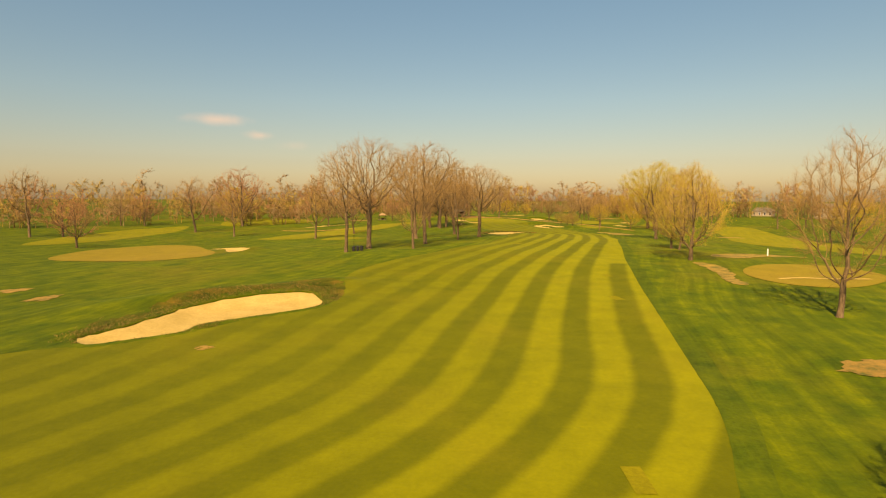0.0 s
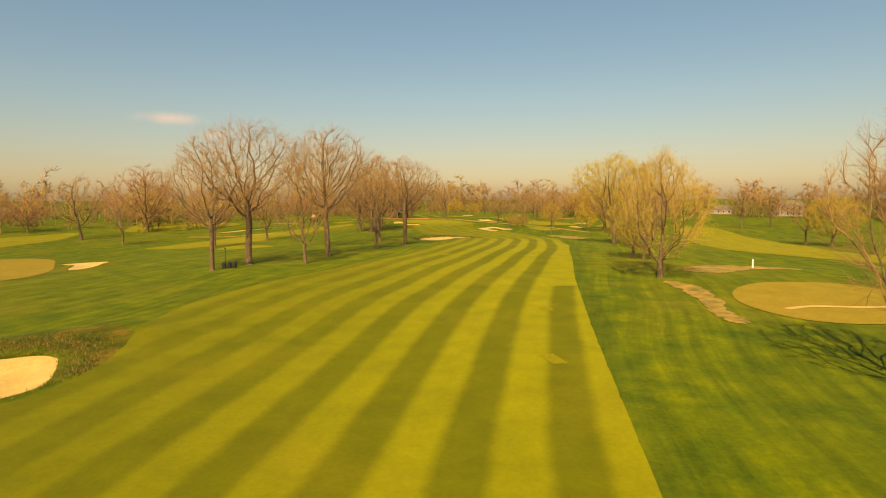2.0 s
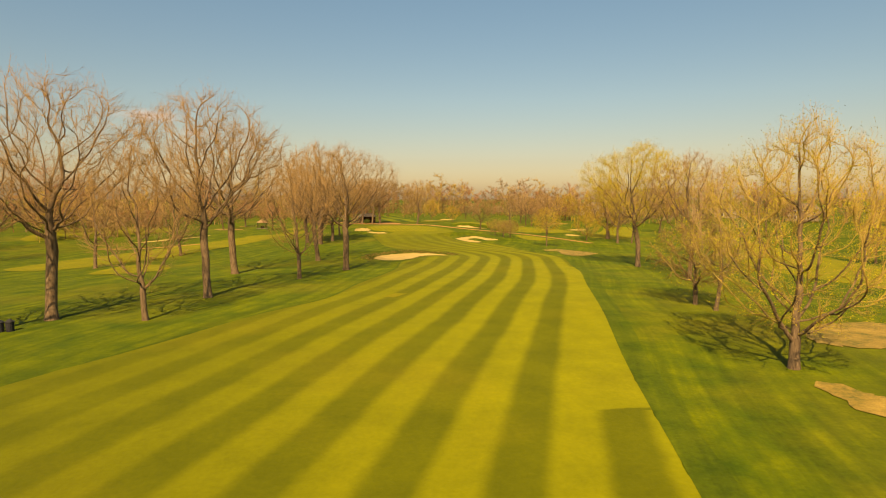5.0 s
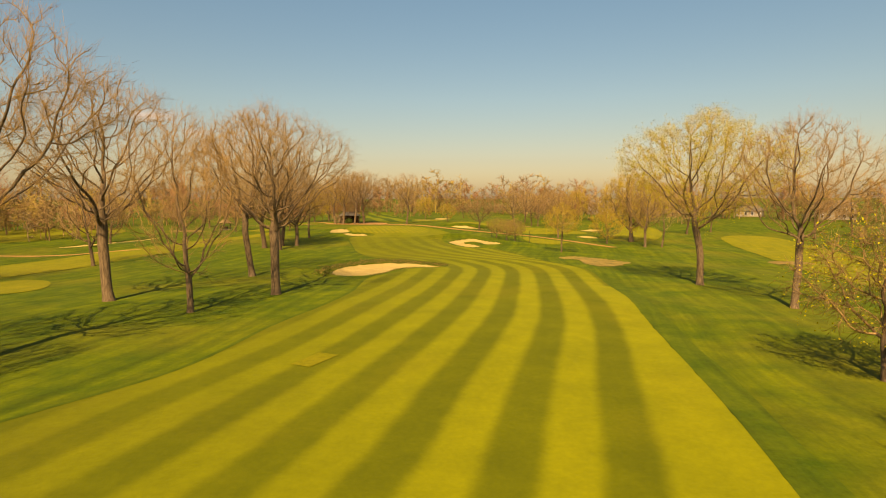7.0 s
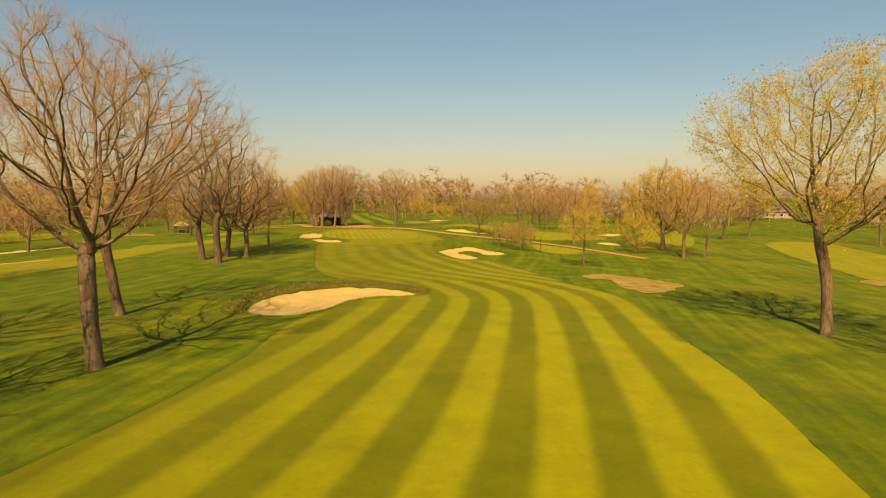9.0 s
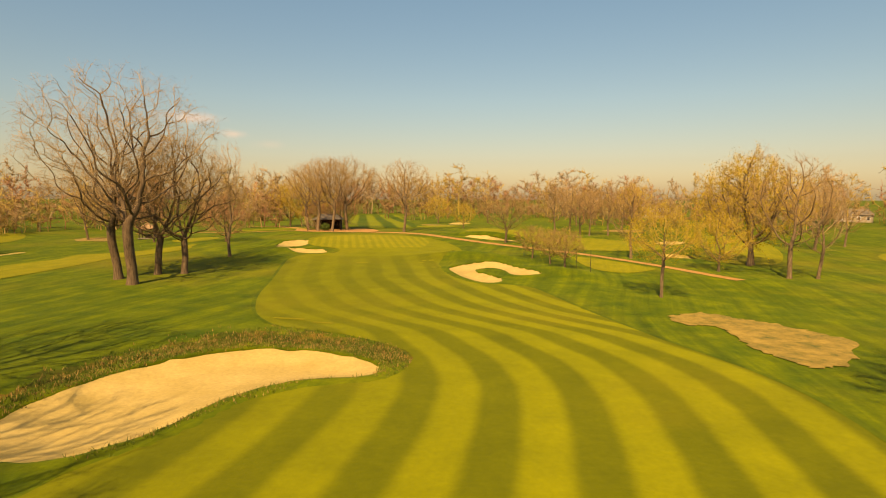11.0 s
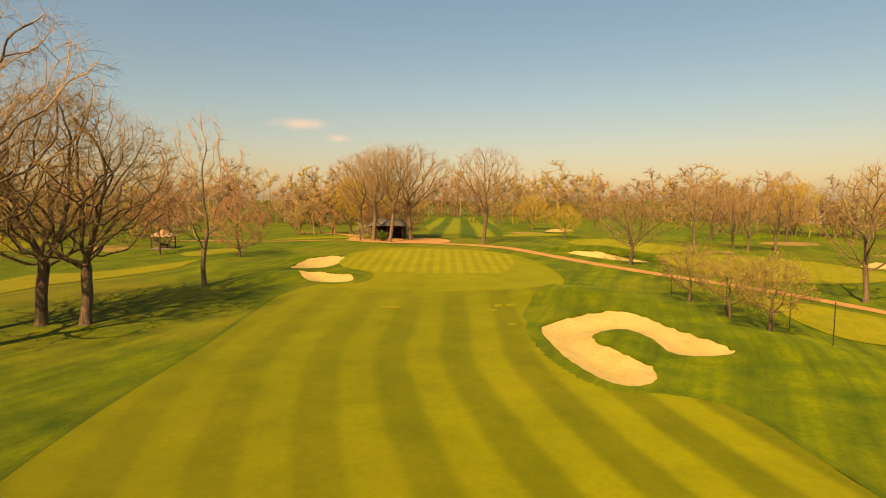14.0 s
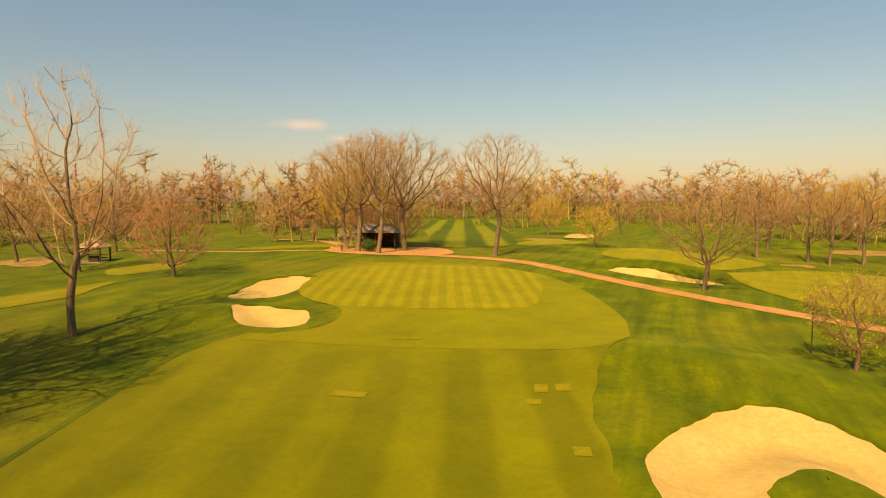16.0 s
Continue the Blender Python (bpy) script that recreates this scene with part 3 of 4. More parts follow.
def grow_tree(seed, height, fork=0.27, girth=0.42, wide=0.36, low=0.25, step=0.028, count=1500, stems=1, wiggle=0.16, lift=0.12, peak=1.35, lean=(0, 0), keep_way=0.32, lobes=0.16,
              twig=0.011, twigs=3.8, twig_len=0.07, hang=0.0, bark_from=0.045, loose=0.6, finer=2, tip=0.017):
    """A leafless tree: limbs as (vertices, faces), finer wood as triangle arrays, and the twigs' tips."""
    rng = np.random.RandomState(seed)
    step *= height
    pos, par = skeleton(rng, height, fork, wide, low, step, count, stems, wiggle, lift, peak, lean, keep_way, lobes)
    pos[:, 2] = np.where(pos[:, 2] > 0, pos[:, 2] * height / (pos[:, 2].max() + 0.5 * twig_len * height), pos[:, 2])
    n = len(pos)
    kids = [[] for _ in range(n)]
    for i in range(n):
        if par[i] >= 0:
            kids[par[i]].append(i)
    ends = sum(1 for k in kids if not k)
    power = min(max(math.log(max(ends / stems, 3)) / math.log(max(girth / math.sqrt(stems), tip * 1.6) / tip), 1.5), 3.4)
    area = np.zeros(n)
    for i in range(n - 1, -1, -1):
        if not kids[i]:
            area[i] = tip ** power
        if par[i] >= 0:
            area[par[i]] += area[i]
    r = area ** (1 / power)
    soft = pos.copy()
    for i in range(n):
        if par[i] >= 0 and kids[i]:
            k = max(kids[i], key=lambda j: r[j])
            soft[i] = pos[i] * 0.5 + (pos[par[i]] + pos[k]) * 0.25
    pos = soft
    tv, tf, cv, cf = [], [], [], []
    starts = [i for i in range(n) if par[i] < 0] + [j for i in range(n) for j in sorted(kids[i], key=lambda q: -r[q])[1:]]
    for s in starts:
        chain = [s]
        while kids[chain[-1]]:
            chain.append(max(kids[chain[-1]], key=lambda q: r[q]))
        pts = [Vector(pos[i]) for i in chain]
        rad = [float(r[i]) for i in chain]
        if par[s] >= 0:
            pts.insert(0, Vector(pos[par[s]]))
            rad.insert(0, rad[0] * 1.05)
        else:
            rad = [q * (1 + 0.55 * math.exp(-max(p.z + 0.2, 0) / (0.02 * height))) for q, p in zip(rad, pts)]
        if len(pts) < 2:
            continue
        thick = next((k for k, q in enumerate(rad) if q < bark_from), len(rad) - 1)
        if thick > 0:
            tube(tv, tf, pts[:thick + 1], rad[:thick + 1], 9 if rad[0] > 0.16 else 6)
        if thick < len(pts) - 1:
            tube(cv, cf, pts[thick:], rad[thick:-1] + [rad[-1] * 0.6], 4 if rad[thick] > 0.03 else 3)
    # twigs along the thin wood, each with finer ones
    thin = np.nonzero((r < tip * 3.0) & (par >= 0))[0]
    many = np.repeat(thin, rng.poisson(twigs, len(thin)))
    d = unit(pos[many] - pos[par[many]])
    at = pos[many] + (pos[par[many]] - pos[many]) * rng.rand(len(many))[:, None]
    axis = at - np.array([0, 0, height * (low + 0.25 * (1 - low))])
    go = unit(d * 0.8 + unit(rng.normal(0, 1, at.shape)) * loose + unit(axis) * 0.4 + (0, 0, 0.18 - hang))
    ln = height * twig_len * rng.uniform(0.4, 1.25, len(many))[:, None]
    end = at + go * ln
    v1, f1 = spikes(at, end, twig * 0.9)
    which = np.repeat(np.arange(len(at)), finer)
    q = at[which] + (end[which] - at[which]) * rng.uniform(0.2, 0.95, len(which))[:, None]
    g2 = unit(go[which] * 0.9 + unit(rng.normal(0, 1, q.shape)) * loose + (0, 0, -hang)) * (ln[which] * rng.uniform(0.3, 0.65, len(which))[:, None])
    v2, f2 = spikes(q, q + g2, twig * 0.65)
    return (tv, tf), (cv, cf), (np.concatenate([v1, v2]), np.concatenate([f1, f2 + len(v1)])), np.concatenate([end, q + g2])


def triangle_mesh(name, vs, fs, mat):
    me = bpy.data.meshes.new(name)
    fs = np.asarray(fs, np.int32)
    me.vertices.add(len(vs))
    me.vertices.foreach_set("co", np.asarray(vs, np.float32).ravel())
    me.loops.add(fs.size)
    me.loops.foreach_set("vertex_index", fs.ravel())
    me.polygons.add(len(fs))
    me.polygons.foreach_set("loop_start", np.arange(0, fs.size, 3, dtype=np.int32))
    me.update(calc_edges=True)
    me.materials.append(mat)
    return me


def as_triangles(faces):
    q = np.array(faces, np.int32).reshape(-1, 4)
    return np.concatenate([q[:, [0, 1, 2]], q[:, [0, 2, 3]]])


def leaf_quads(rng, tips, count, size, clump):
    """Small folded leaves and catkins scattered about the twigs' tips."""
    c = np.repeat(tips, count, 0) + rng.normal(0, clump, (len(tips) * count, 3))
    a = unit(rng.normal(0, 1, c.shape))
    b = unit(np.cross(a, rng.normal(0, 1, c.shape)))
    s = size * rng.uniform(0.6, 1.4, len(c))[:, None]
    fold = np.cross(a, b) * s * 0.3
    vs = np.stack([c - a * s, c - b * s * 0.6 + fold, c + a * s, c + b * s * 0.6 + fold], 1).reshape(-1, 3)
    fs = (np.arange(len(c))[:, None, None] * 4 + np.array([(0, 1, 2), (0, 2, 3)])[None]).reshape(-1, 3)
    return vs, fs


def tree_model(seed, bark_mat, twig_mat, leaf=None, **kw):
    """Trunk with its limbs, crown of fine wood and, on budding trees, leaves, as meshes to share."""
    (tv, tf), (cv, cf), (wv, wf), tips = grow_tree(seed, **kw)
    trunk = bpy.data.meshes.new("trunk")
    trunk.from_pydata(tv, [], tf)
    trunk.materials.append(bark_mat)
    trunk.shade_smooth()
    vs, fs = (np.concatenate([np.array(cv), wv]), np.concatenate([as_triangles(cf), wf + len(cv)])) if cv else (wv, wf)
    made = [("trunk", trunk), ("crown", triangle_mesh("crown", vs, fs, twig_mat))]
    if leaf:
        rng = np.random.RandomState(seed)
        mat, count, size, share, clump = leaf
        lv, lf = leaf_quads(rng, tips[rng.rand(len(tips)) < share], count, size, clump)
        made.append(("leaves", triangle_mesh("leaves", lv, lf, mat)))
    return kw["height"], made


def plant(model, x, y, height, turn, label, group="", category="tree", squash=1.0, sink=0.0):
    h0, parts = model
    k = height / h0
    root = new("bush" if category == "bush" else "tree")
    root.matrix_world = pose(x, y, land_at(x, y) - sink, 0, 0, turn) @ Matrix.Diagonal((k * squash, k * squash, k, 1))
    root.empty_display_size = 0.5
    for name, me in parts:
        ob = new(name, me)
        ob.parent = root
    return tagged(root, label, category, group)


VASE = tree_model(3, BARK_GREY, TWIG_BROWN, height=21, fork=0.29, girth=0.44, wide=0.43, low=0.33, peak=1.5, count=1700, lift=0.03, wiggle=0.34, twigs=4.0)
VASE_B = tree_model(14, BARK_GREY, TWIG_BROWN, height=20, fork=0.31, girth=0.36, wide=0.38, low=0.34, peak=1.4, count=1500, lift=0.03, wiggle=0.34, twigs=4.0)
FORKED = tree_model(19, BARK_GREY, TWIG_BROWN, height=22, fork=0.27, girth=0.5, wide=0.5, low=0.32, peak=1.8, count=2000, lift=0.03, wiggle=0.34, twigs=4.0)
GNARLED = tree_model(25, BARK_DARK, TWIG_PALE, height=21, fork=0.3, girth=0.46, wide=0.42, low=0.28, peak=1.3, count=1200, wiggle=0.45, lift=0.02, keep_way=0.3, twig=0.014, twigs=1.8, hang=0.4, lobes=0.22, loose=0.95)
SPREADING = tree_model(36, BARK_DARK, TWIG_BROWN, height=16, fork=0.22, girth=0.34, wide=0.5, low=0.24, peak=1.1, count=1400, wiggle=0.4, lift=0.02, hang=0.35, twigs=2.0, loose=0.95)
NARROW = tree_model(47, BARK_GREY, TWIG_BROWN, height=18, fork=0.2, girth=0.27, wide=0.29, low=0.15, peak=1.2, count=1400, wiggle=0.28, lift=0.08, twigs=4.5)
SLIM = tree_model(59, BARK_GREY, TWIG_PALE, height=15, fork=0.3, girth=0.2, wide=0.27, low=0.22, peak=1.0, count=520, step=0.034, wiggle=0.2, twigs=3.5, lobes=0.25, tip=0.013)
BUDDING = tree_model(69, BARK_GREY, TWIG_GOLD, (BUD_YELLOW, 3, 0.06, 1.0, 0.12), height=21, fork=0.34, girth=0.4, wide=0.46, low=0.34, peak=1.5, count=1700, wiggle=0.3, lift=0.05, twigs=3.6)
YELLOW_BUSHY = tree_model(70, BARK_GREY, TWIG_GOLD, (BUD_YELLOW, 2, 0.04, 0.6, 0.13), height=16, fork=0.14, girth=0.32, wide=0.42, low=0.12, peak=1.0, count=1700, stems=1, wiggle=0.3, lift=0.03, twigs=3.8)
YOUNG_YELLOW = tree_model(81, BARK_GREY, TWIG_GOLD, (BUD_GOLD, 3, 0.038, 0.9, 0.12), height=9, fork=0.3, girth=0.15, wide=0.42, low=0.38, peak=0.95, count=800, step=0.036, wiggle=0.24, twig=0.010, twigs=2.2, twig_len=0.08, tip=0.013)
RED_ROUND = tree_model(92, BARK_DARK, TWIG_RED, height=9, fork=0.14, girth=0.18, wide=0.52, low=0.08, peak=1.0, count=1200, step=0.036, wiggle=0.2, twig=0.011, twigs=4.8, twig_len=0.08, tip=0.013)
APPLE = tree_model(103, BARK_DARK, TWIG_BROWN, (BUD_YELLOW, 1, 0.035, 0.3, 0.15), height=5.5, fork=0.2, girth=0.13, wide=0.5, low=0.2, peak=1.0, count=600, step=0.042, wiggle=0.4, twig=0.009, twigs=4.2, twig_len=0.1, hang=0.45, loose=0.9, tip=0.01)
# lighter models for trees that stay far off
FAR = dict(step=0.042, twig=0.022, tip=0.026, twigs=3.0, twig_len=0.085, wiggle=0.26, lift=0.05)
FAR_A = tree_model(114, BARK_DARK, TWIG_BROWN, height=18, fork=0.22, girth=0.34, wide=0.42, low=0.2, peak=1.15, count=650, **FAR)
FAR_B = tree_model(125, BARK_GREY, TWIG_BROWN, height=17, fork=0.28, girth=0.3, wide=0.37, low=0.22, peak=1.1, count=550, **FAR)
FAR_C = tree_model(136, BARK_DARK, TWIG_RED, height=15, fork=0.2, girth=0.32, wide=0.5, low=0.16, peak=1.0, count=750, **FAR)
FAR_GOLD = tree_model(147, BARK_GREY, TWIG_GOLD, (BUD_GOLD, 3, 0.08, 0.7, 0.25), height=14, fork=0.2, girth=0.28, wide=0.47, low=0.16, peak=1.0, count=600, **FAR)

BARE = "tall leafless deciduous tree with grey-brown bark on rough grass"
PLAN = (
    # trees along the outside of the fairway
    (VASE_B, -20.2, 107.5, 18, 20, BARE), (VASE, -16.6, 113.5, 23, 80, BARE), (NARROW, -7.4, 111.5, 17, 10, BARE), (VASE_B, -5.6, 122.5, 22.5, 200, BARE),
    (VASE, -9.5, 146, 23, 140, BARE), (NARROW, 1.4, 137.5, 17.4, 60, BARE), (FORKED, 6.9, 145.4, 18.8, 250, BARE), (VASE_B, 0.4, 161.5, 21, 310, BARE),
    (GNARLED, -9.2, 208, 21, 30, "gnarled leafless tree with pale hanging twigs"), (GNARLED, -5.4, 203.8, 24, 70, "gnarled leafless tree with a thick dark trunk"),
    (SPREADING, -6.4, 211.5, 18.5, 100, BARE), (SPREADING, -3.4, 212.2, 17.8, 200, "broad leafless tree with dark spreading limbs"),
    (SLIM, -3.2, 227.2, 17.4, 200, "slim leafless tree with a thin dark trunk and few limbs"), (RED_ROUND, -12.5, 251, 9.2, 0, "rounded small tree with reddish bare twigs"),
    # trees inside the bend
    (NARROW, 39.4, 53.5, 18.5, 120, "upright multi-limbed leafless tree above its own shadow"), (YELLOW_BUSHY, 41, 94.5, 16.5, 0, "bushy multi-stemmed tree in yellow-green bud"),
    (SLIM, 46, 113, 14.5, 40, BARE), (BUDDING, 54.9, 153.4, 20.6, 70, "tall pale-trunked tree with yellow-green spring buds"), (VASE_B, 56.5, 139, 18.5, 120, BARE),
    (APPLE, 45.5, 116, 9.8, 60, "low leafless tree with drooping tangled twigs"), (YOUNG_YELLOW, 50.4, 198.4, 9.8, 0, "young tree with a rounded golden crown"),
    (FAR_GOLD, 77.5, 232, 19, 20, "tree in yellow bud beside distant bunkers"),
    (FAR_A, 78.5, 233, 18.5, 0, BARE), (SLIM, 80.3, 219.5, 16, 50, BARE), (FAR_GOLD, 68.4, 223.4, 9, 0, "young tree with golden spring buds"), (FAR_B, 76, 219, 17, 90, BARE),
    (APPLE, 42.2, 228.2, 5.4, 0, "small orchard tree with tangled budding twigs"), (APPLE, 43.9, 222.4, 5.3, 120, "small orchard tree with tangled budding twigs"),
    (APPLE, 44.8, 217.2, 5.6, 230, "small orchard tree with tangled budding twigs"), (FAR_B, 59.2, 233.8, 13, 10, BARE),
    # round the shelter and the green
    (VASE, -0.4, 277, 17.6, 20, "tall leafless tree beside the shelter"), (VASE_B, 3.5, 274.2, 17.4, 120, "tall leafless tree with a pale trunk before the shelter"),
    (VASE, 6.2, 279, 18, 220, "tall leafless tree beside the shelter"), (VASE_B, -3.4, 281, 16, 300, "tall leafless tree beside the shelter"),
    (VASE_B, 20.2, 271.5, 16.4, 45, "solitary leafless tree beside the red path"), (FAR_GOLD, 34.4, 287.8, 6.8, 10, "small bright yellow tree on rough grass"),
    (SPREADING, 40.8, 251, 10, 70, "pale twiggy leafless tree beside a bunker"), (FAR_GOLD, 28, 326, 9.5, 50, "golden-twigged tree on open turf"), (FAR_A, 44.5, 332, 9.5, 0, BARE),
    (RED_ROUND, 3.5, 284.5, 8.5, 50, "dense purple-twigged tree behind the shelter"), (RED_ROUND, -2.5, 286, 7.5, 150, "dense purple-twigged tree behind the shelter"),
    (FAR_B, 57.3, 285.5, 12.5, 0, BARE), (FAR_A, 63, 282.8, 10.8, 80, BARE), (FAR_B, 64.7, 280.5, 11, 160, BARE), (FAR_A, 80.3, 304.7, 12, 240, BARE),
    (FAR_B, 70.3, 317, 12, 30, BARE), (FAR_A, 64.8, 302.1, 13.5, 130, BARE), (FAR_B, 69.7, 282.1, 13, 60, BARE), (FAR_C, -44.9, 282.6, 13, 0, BARE),
    (FAR_A, -48.4, 267.2, 12, 50, BARE), (FAR_C, -28.9, 256.7, 9.5, 140, BARE), (FAR_GOLD, -8, 300, 15, 0, "golden-twigged tree behind the shelter"), (FAR_GOLD, -14, 305, 13, 70, "golden-twigged tree behind the shelter"),
    (NARROW, 20.5, 7.5, 19, 75, "tall leafless tree casting branch shadows on rough"),
    # the next holes
    (FAR_B, -131.8, 171, 21.5, 0, BARE), (FAR_C, -97.2, 142, 13, 30, "small tree with reddish bare twigs beside a green"), (FAR_A, -95.8, 206, 20.5, 60, BARE),
    (FAR_C, -90.5, 238, 25, 0, "broad round-crowned leafless tree on open turf"), (FAR_C, -128.7, 231, 13.5, 90, BARE), (FAR_C, -124, 175, 15, 120, BARE), (FAR_A, -137, 228, 15.5, 150, BARE),
    (FAR_GOLD, -103, 262, 17, 0, "golden-twigged tree on open turf"), (FAR_B, 135.6, 243, 16.5, 0, BARE), (FAR_A, 149, 246, 14.5, 40, BARE), (FAR_B, 111.5, 170, 13.5, 80, BARE),
    (FAR_GOLD, 112.5, 161.5, 14, 120, "golden-twigged tree on open turf"), (FAR_A, 107.4, 261.5, 15, 160, BARE), (FAR_B, 119.4, 269.4, 13, 200, BARE), (FAR_GOLD, 93, 333, 14, 240, "golden-twigged tree on open turf"),
    (FAR_A, -52.9, 234.2, 14.5, 280, BARE), (FAR_B, -75, 190, 16, 320, BARE), (FAR_A, -34, 190, 15, 10, BARE), (FAR_B, -42, 170, 17, 200, BARE),
)
for model, x, y, tall, turn, label in PLAN:
    plant(model, x, y, tall, turn, label, "trees of the course")
for x, y in ((-49.6, 332.5), (-41.7, 337), (-32.1, 329.4)):
    plant(APPLE, x, y, 5.2, x * 7, "small clipped greenish tree on open turf", "small trees beyond the shelter")


def woodland_forms(seed, many):
    """A few small far trees of height one and half width one: limbs and a rounded haze of twigs."""
    forms = []
    for k in range(many):
        (tv, tf), _, (wv, wf), _ = grow_tree(seed + k, height=16, fork=0.2, girth=0.3, wide=0.42, low=(0.08, 0.16, 0.04)[k % 3], step=0.1, count=70, peak=(1.1, 0.95, 1.2)[k % 3],
                                             lobes=0.2, wiggle=0.14, lift=0.04, twig=0.11, tip=0.03, twigs=6.5, twig_len=0.1, bark_from=0.1, loose=1.2, hang=0.25, finer=1)
        vs = np.concatenate([np.array(tv), wv])
        fs = np.concatenate([as_triangles(tf), wf + len(tv)])
        forms.append((vs / (6.72, 6.72, 16), fs))
    return forms


def woods(name, seed, places, label, mats):
    """A belt of far woodland, all its trees in one mesh for each tint."""
    rng = random.Random(seed)
    forms = woodland_forms(300, 7)
    for tone, mat in enumerate(mats):
        all_v, all_f, count = [], [], 0
        for x, y, tall, wide in places[tone::len(mats)]:
            vs, fs = rng.choice(forms)
            a = rng.uniform(0, 6.283)
            c, s = math.cos(a), math.sin(a)
            all_v.append(np.column_stack([x + (vs[:, 0] * c - vs[:, 1] * s) * wide, y + (vs[:, 0] * s + vs[:, 1] * c) * wide, land_at(x, y) + vs[:, 2] * tall]))
            all_f.append(fs + count)
            count += len(vs)
        tagged(new(name, triangle_mesh(name, np.concatenate(all_v), np.concatenate(all_f), mat)), label, "woods", kind="stuff")


wr = random.Random(5)
belt = []
# belts: from x, y to x, y, how many, heights, depth, twigs and their thickness
for x0, y0, x1, y1, n, lo, hi, deep, twigs, thick in (
        (-420, 190, -230, 330, 56, 17, 24, 16, 46, 0.10), (-230, 330, -110, 410, 50, 16, 23, 14, 46, 0.10), (-110, 400, -30, 480, 46, 16, 22, 14, 46, 0.10), (-30, 490, 75, 490, 56, 17, 24, 12, 46, 0.11),
        (75, 470, 150, 400, 44, 15, 21, 10, 46, 0.10), (150, 400, 215, 300, 50, 15, 20, 9, 50, 0.09), (215, 300, 300, 150, 46, 15, 21, 12, 50, 0.09), (-170, 255, -125, 310, 24, 14, 19, 9, 60, 0.075),
        (78, 345, 135, 318, 34, 12, 16, 6, 70, 0.06), (-75, 385, -30, 372, 26, 13, 18, 6, 60, 0.075), (-120, 275, -62, 330, 46, 13, 18, 9, 60, 0.07), (-210, 130, -165, 215, 24, 15, 19, 9, 56, 0.08),
        (105, 400, 45, 430, 30, 13, 17, 8, 56, 0.08), (-90, 235, -66, 262, 9, 12, 16, 6, 70, 0.06), (-165, 205, -130, 245, 14, 13, 17, 7, 60, 0.07), (-26, 298, -6, 312, 9, 11, 16, 4, 80, 0.05), (36, 372, 14, 390, 9, 12, 16, 6, 60, 0.07)):
    for k in range(n):
        t = (k + wr.random()) / n
        tall = wr.uniform(lo, hi) * wr.choice((0.55, 0.7, 0.85, 0.95, 1.0, 1.1)) * (0.9 if twigs >= 56 else 1.12)
        belt.append((x0 + (x1 - x0) * t + wr.gauss(0, deep), y0 + (y1 - y0) * t + wr.gauss(0, deep), tall, tall * wr.uniform(0.36, 0.52)))
# low undergrowth along the belts
for x, y, tall, wide in list(belt):
    if wr.random() < 0.8:
        belt.append((x + wr.gauss(0, 5), y + wr.gauss(0, 5), wr.uniform(4, 9), wr.uniform(3, 6)))
wr.shuffle(belt)
woods("far_woods", 8, belt, "distant belt of leafless brown woodland", (TWIG_BROWN, TWIG_RED, TWIG_BROWN, TWIG_PALE, TWIG_GOLD))


# ---- other turf, paths and beds ----
def part(name, bm, mat, parent, label=""):
    me = bpy.data.meshes.new(name)
    bm.to_mesh(me)
    bm.free()
    me.materials.append(mat)
    ob = new(name, me)
    ob.parent = parent
    if label:
        ob["label"] = label
    return ob


def block(sx, sy, sz, at=(0, 0, 0), bevel=0.02, turn=0.0):
    """A box with softened edges, its base at the given place."""
    bm = bmesh.new()
    bmesh.ops.create_cube(bm, size=1.0, matrix=Matrix.Translation((at[0], at[1], at[2] + sz / 2)) @ Matrix.Rotation(radians(turn), 4, "Z") @ Matrix.Diagonal((sx, sy, sz, 1)))
    if bevel:
        bmesh.ops.bevel(bm, geom=bm.edges[:], offset=bevel, segments=1, affect="EDGES")
    return bm


def post(radius, tall, at=(0, 0, 0), sides=10, top=None):
    bm = bmesh.new()
    bmesh.ops.create_cone(bm, cap_ends=True, segments=sides, radius1=radius, radius2=radius if top is None else top, depth=tall, matrix=Matrix.Translation((at[0], at[1], at[2] + tall / 2)))
    return bm


def ribbon(centre, width, steps=8):
    """The closed outline of a strip along a curve."""
    c = curve_through(centre, steps, closed=False)
    t = np.gradient(c, axis=0)
    t /= np.linalg.norm(t, axis=1)[:, None]
    nrm = np.stack([-t[:, 1], t[:, 0]], 1)
    wob = (1 + 0.05 * np.sin(np.arange(len(c)) * 1.3))[:, None]
    return np.concatenate([c + nrm * width / 2 * wob, (c - nrm * width / 2 * wob)[::-1]])


def thing(name, x, y, turn, label, category, group="", lift=0.0):
    root = new(name)
    root.matrix_world = pose(x, y, land_at(x, y) + lift, 0, 0, turn)
    root.empty_display_size = 0.3
    return tagged(root, label, category, group)


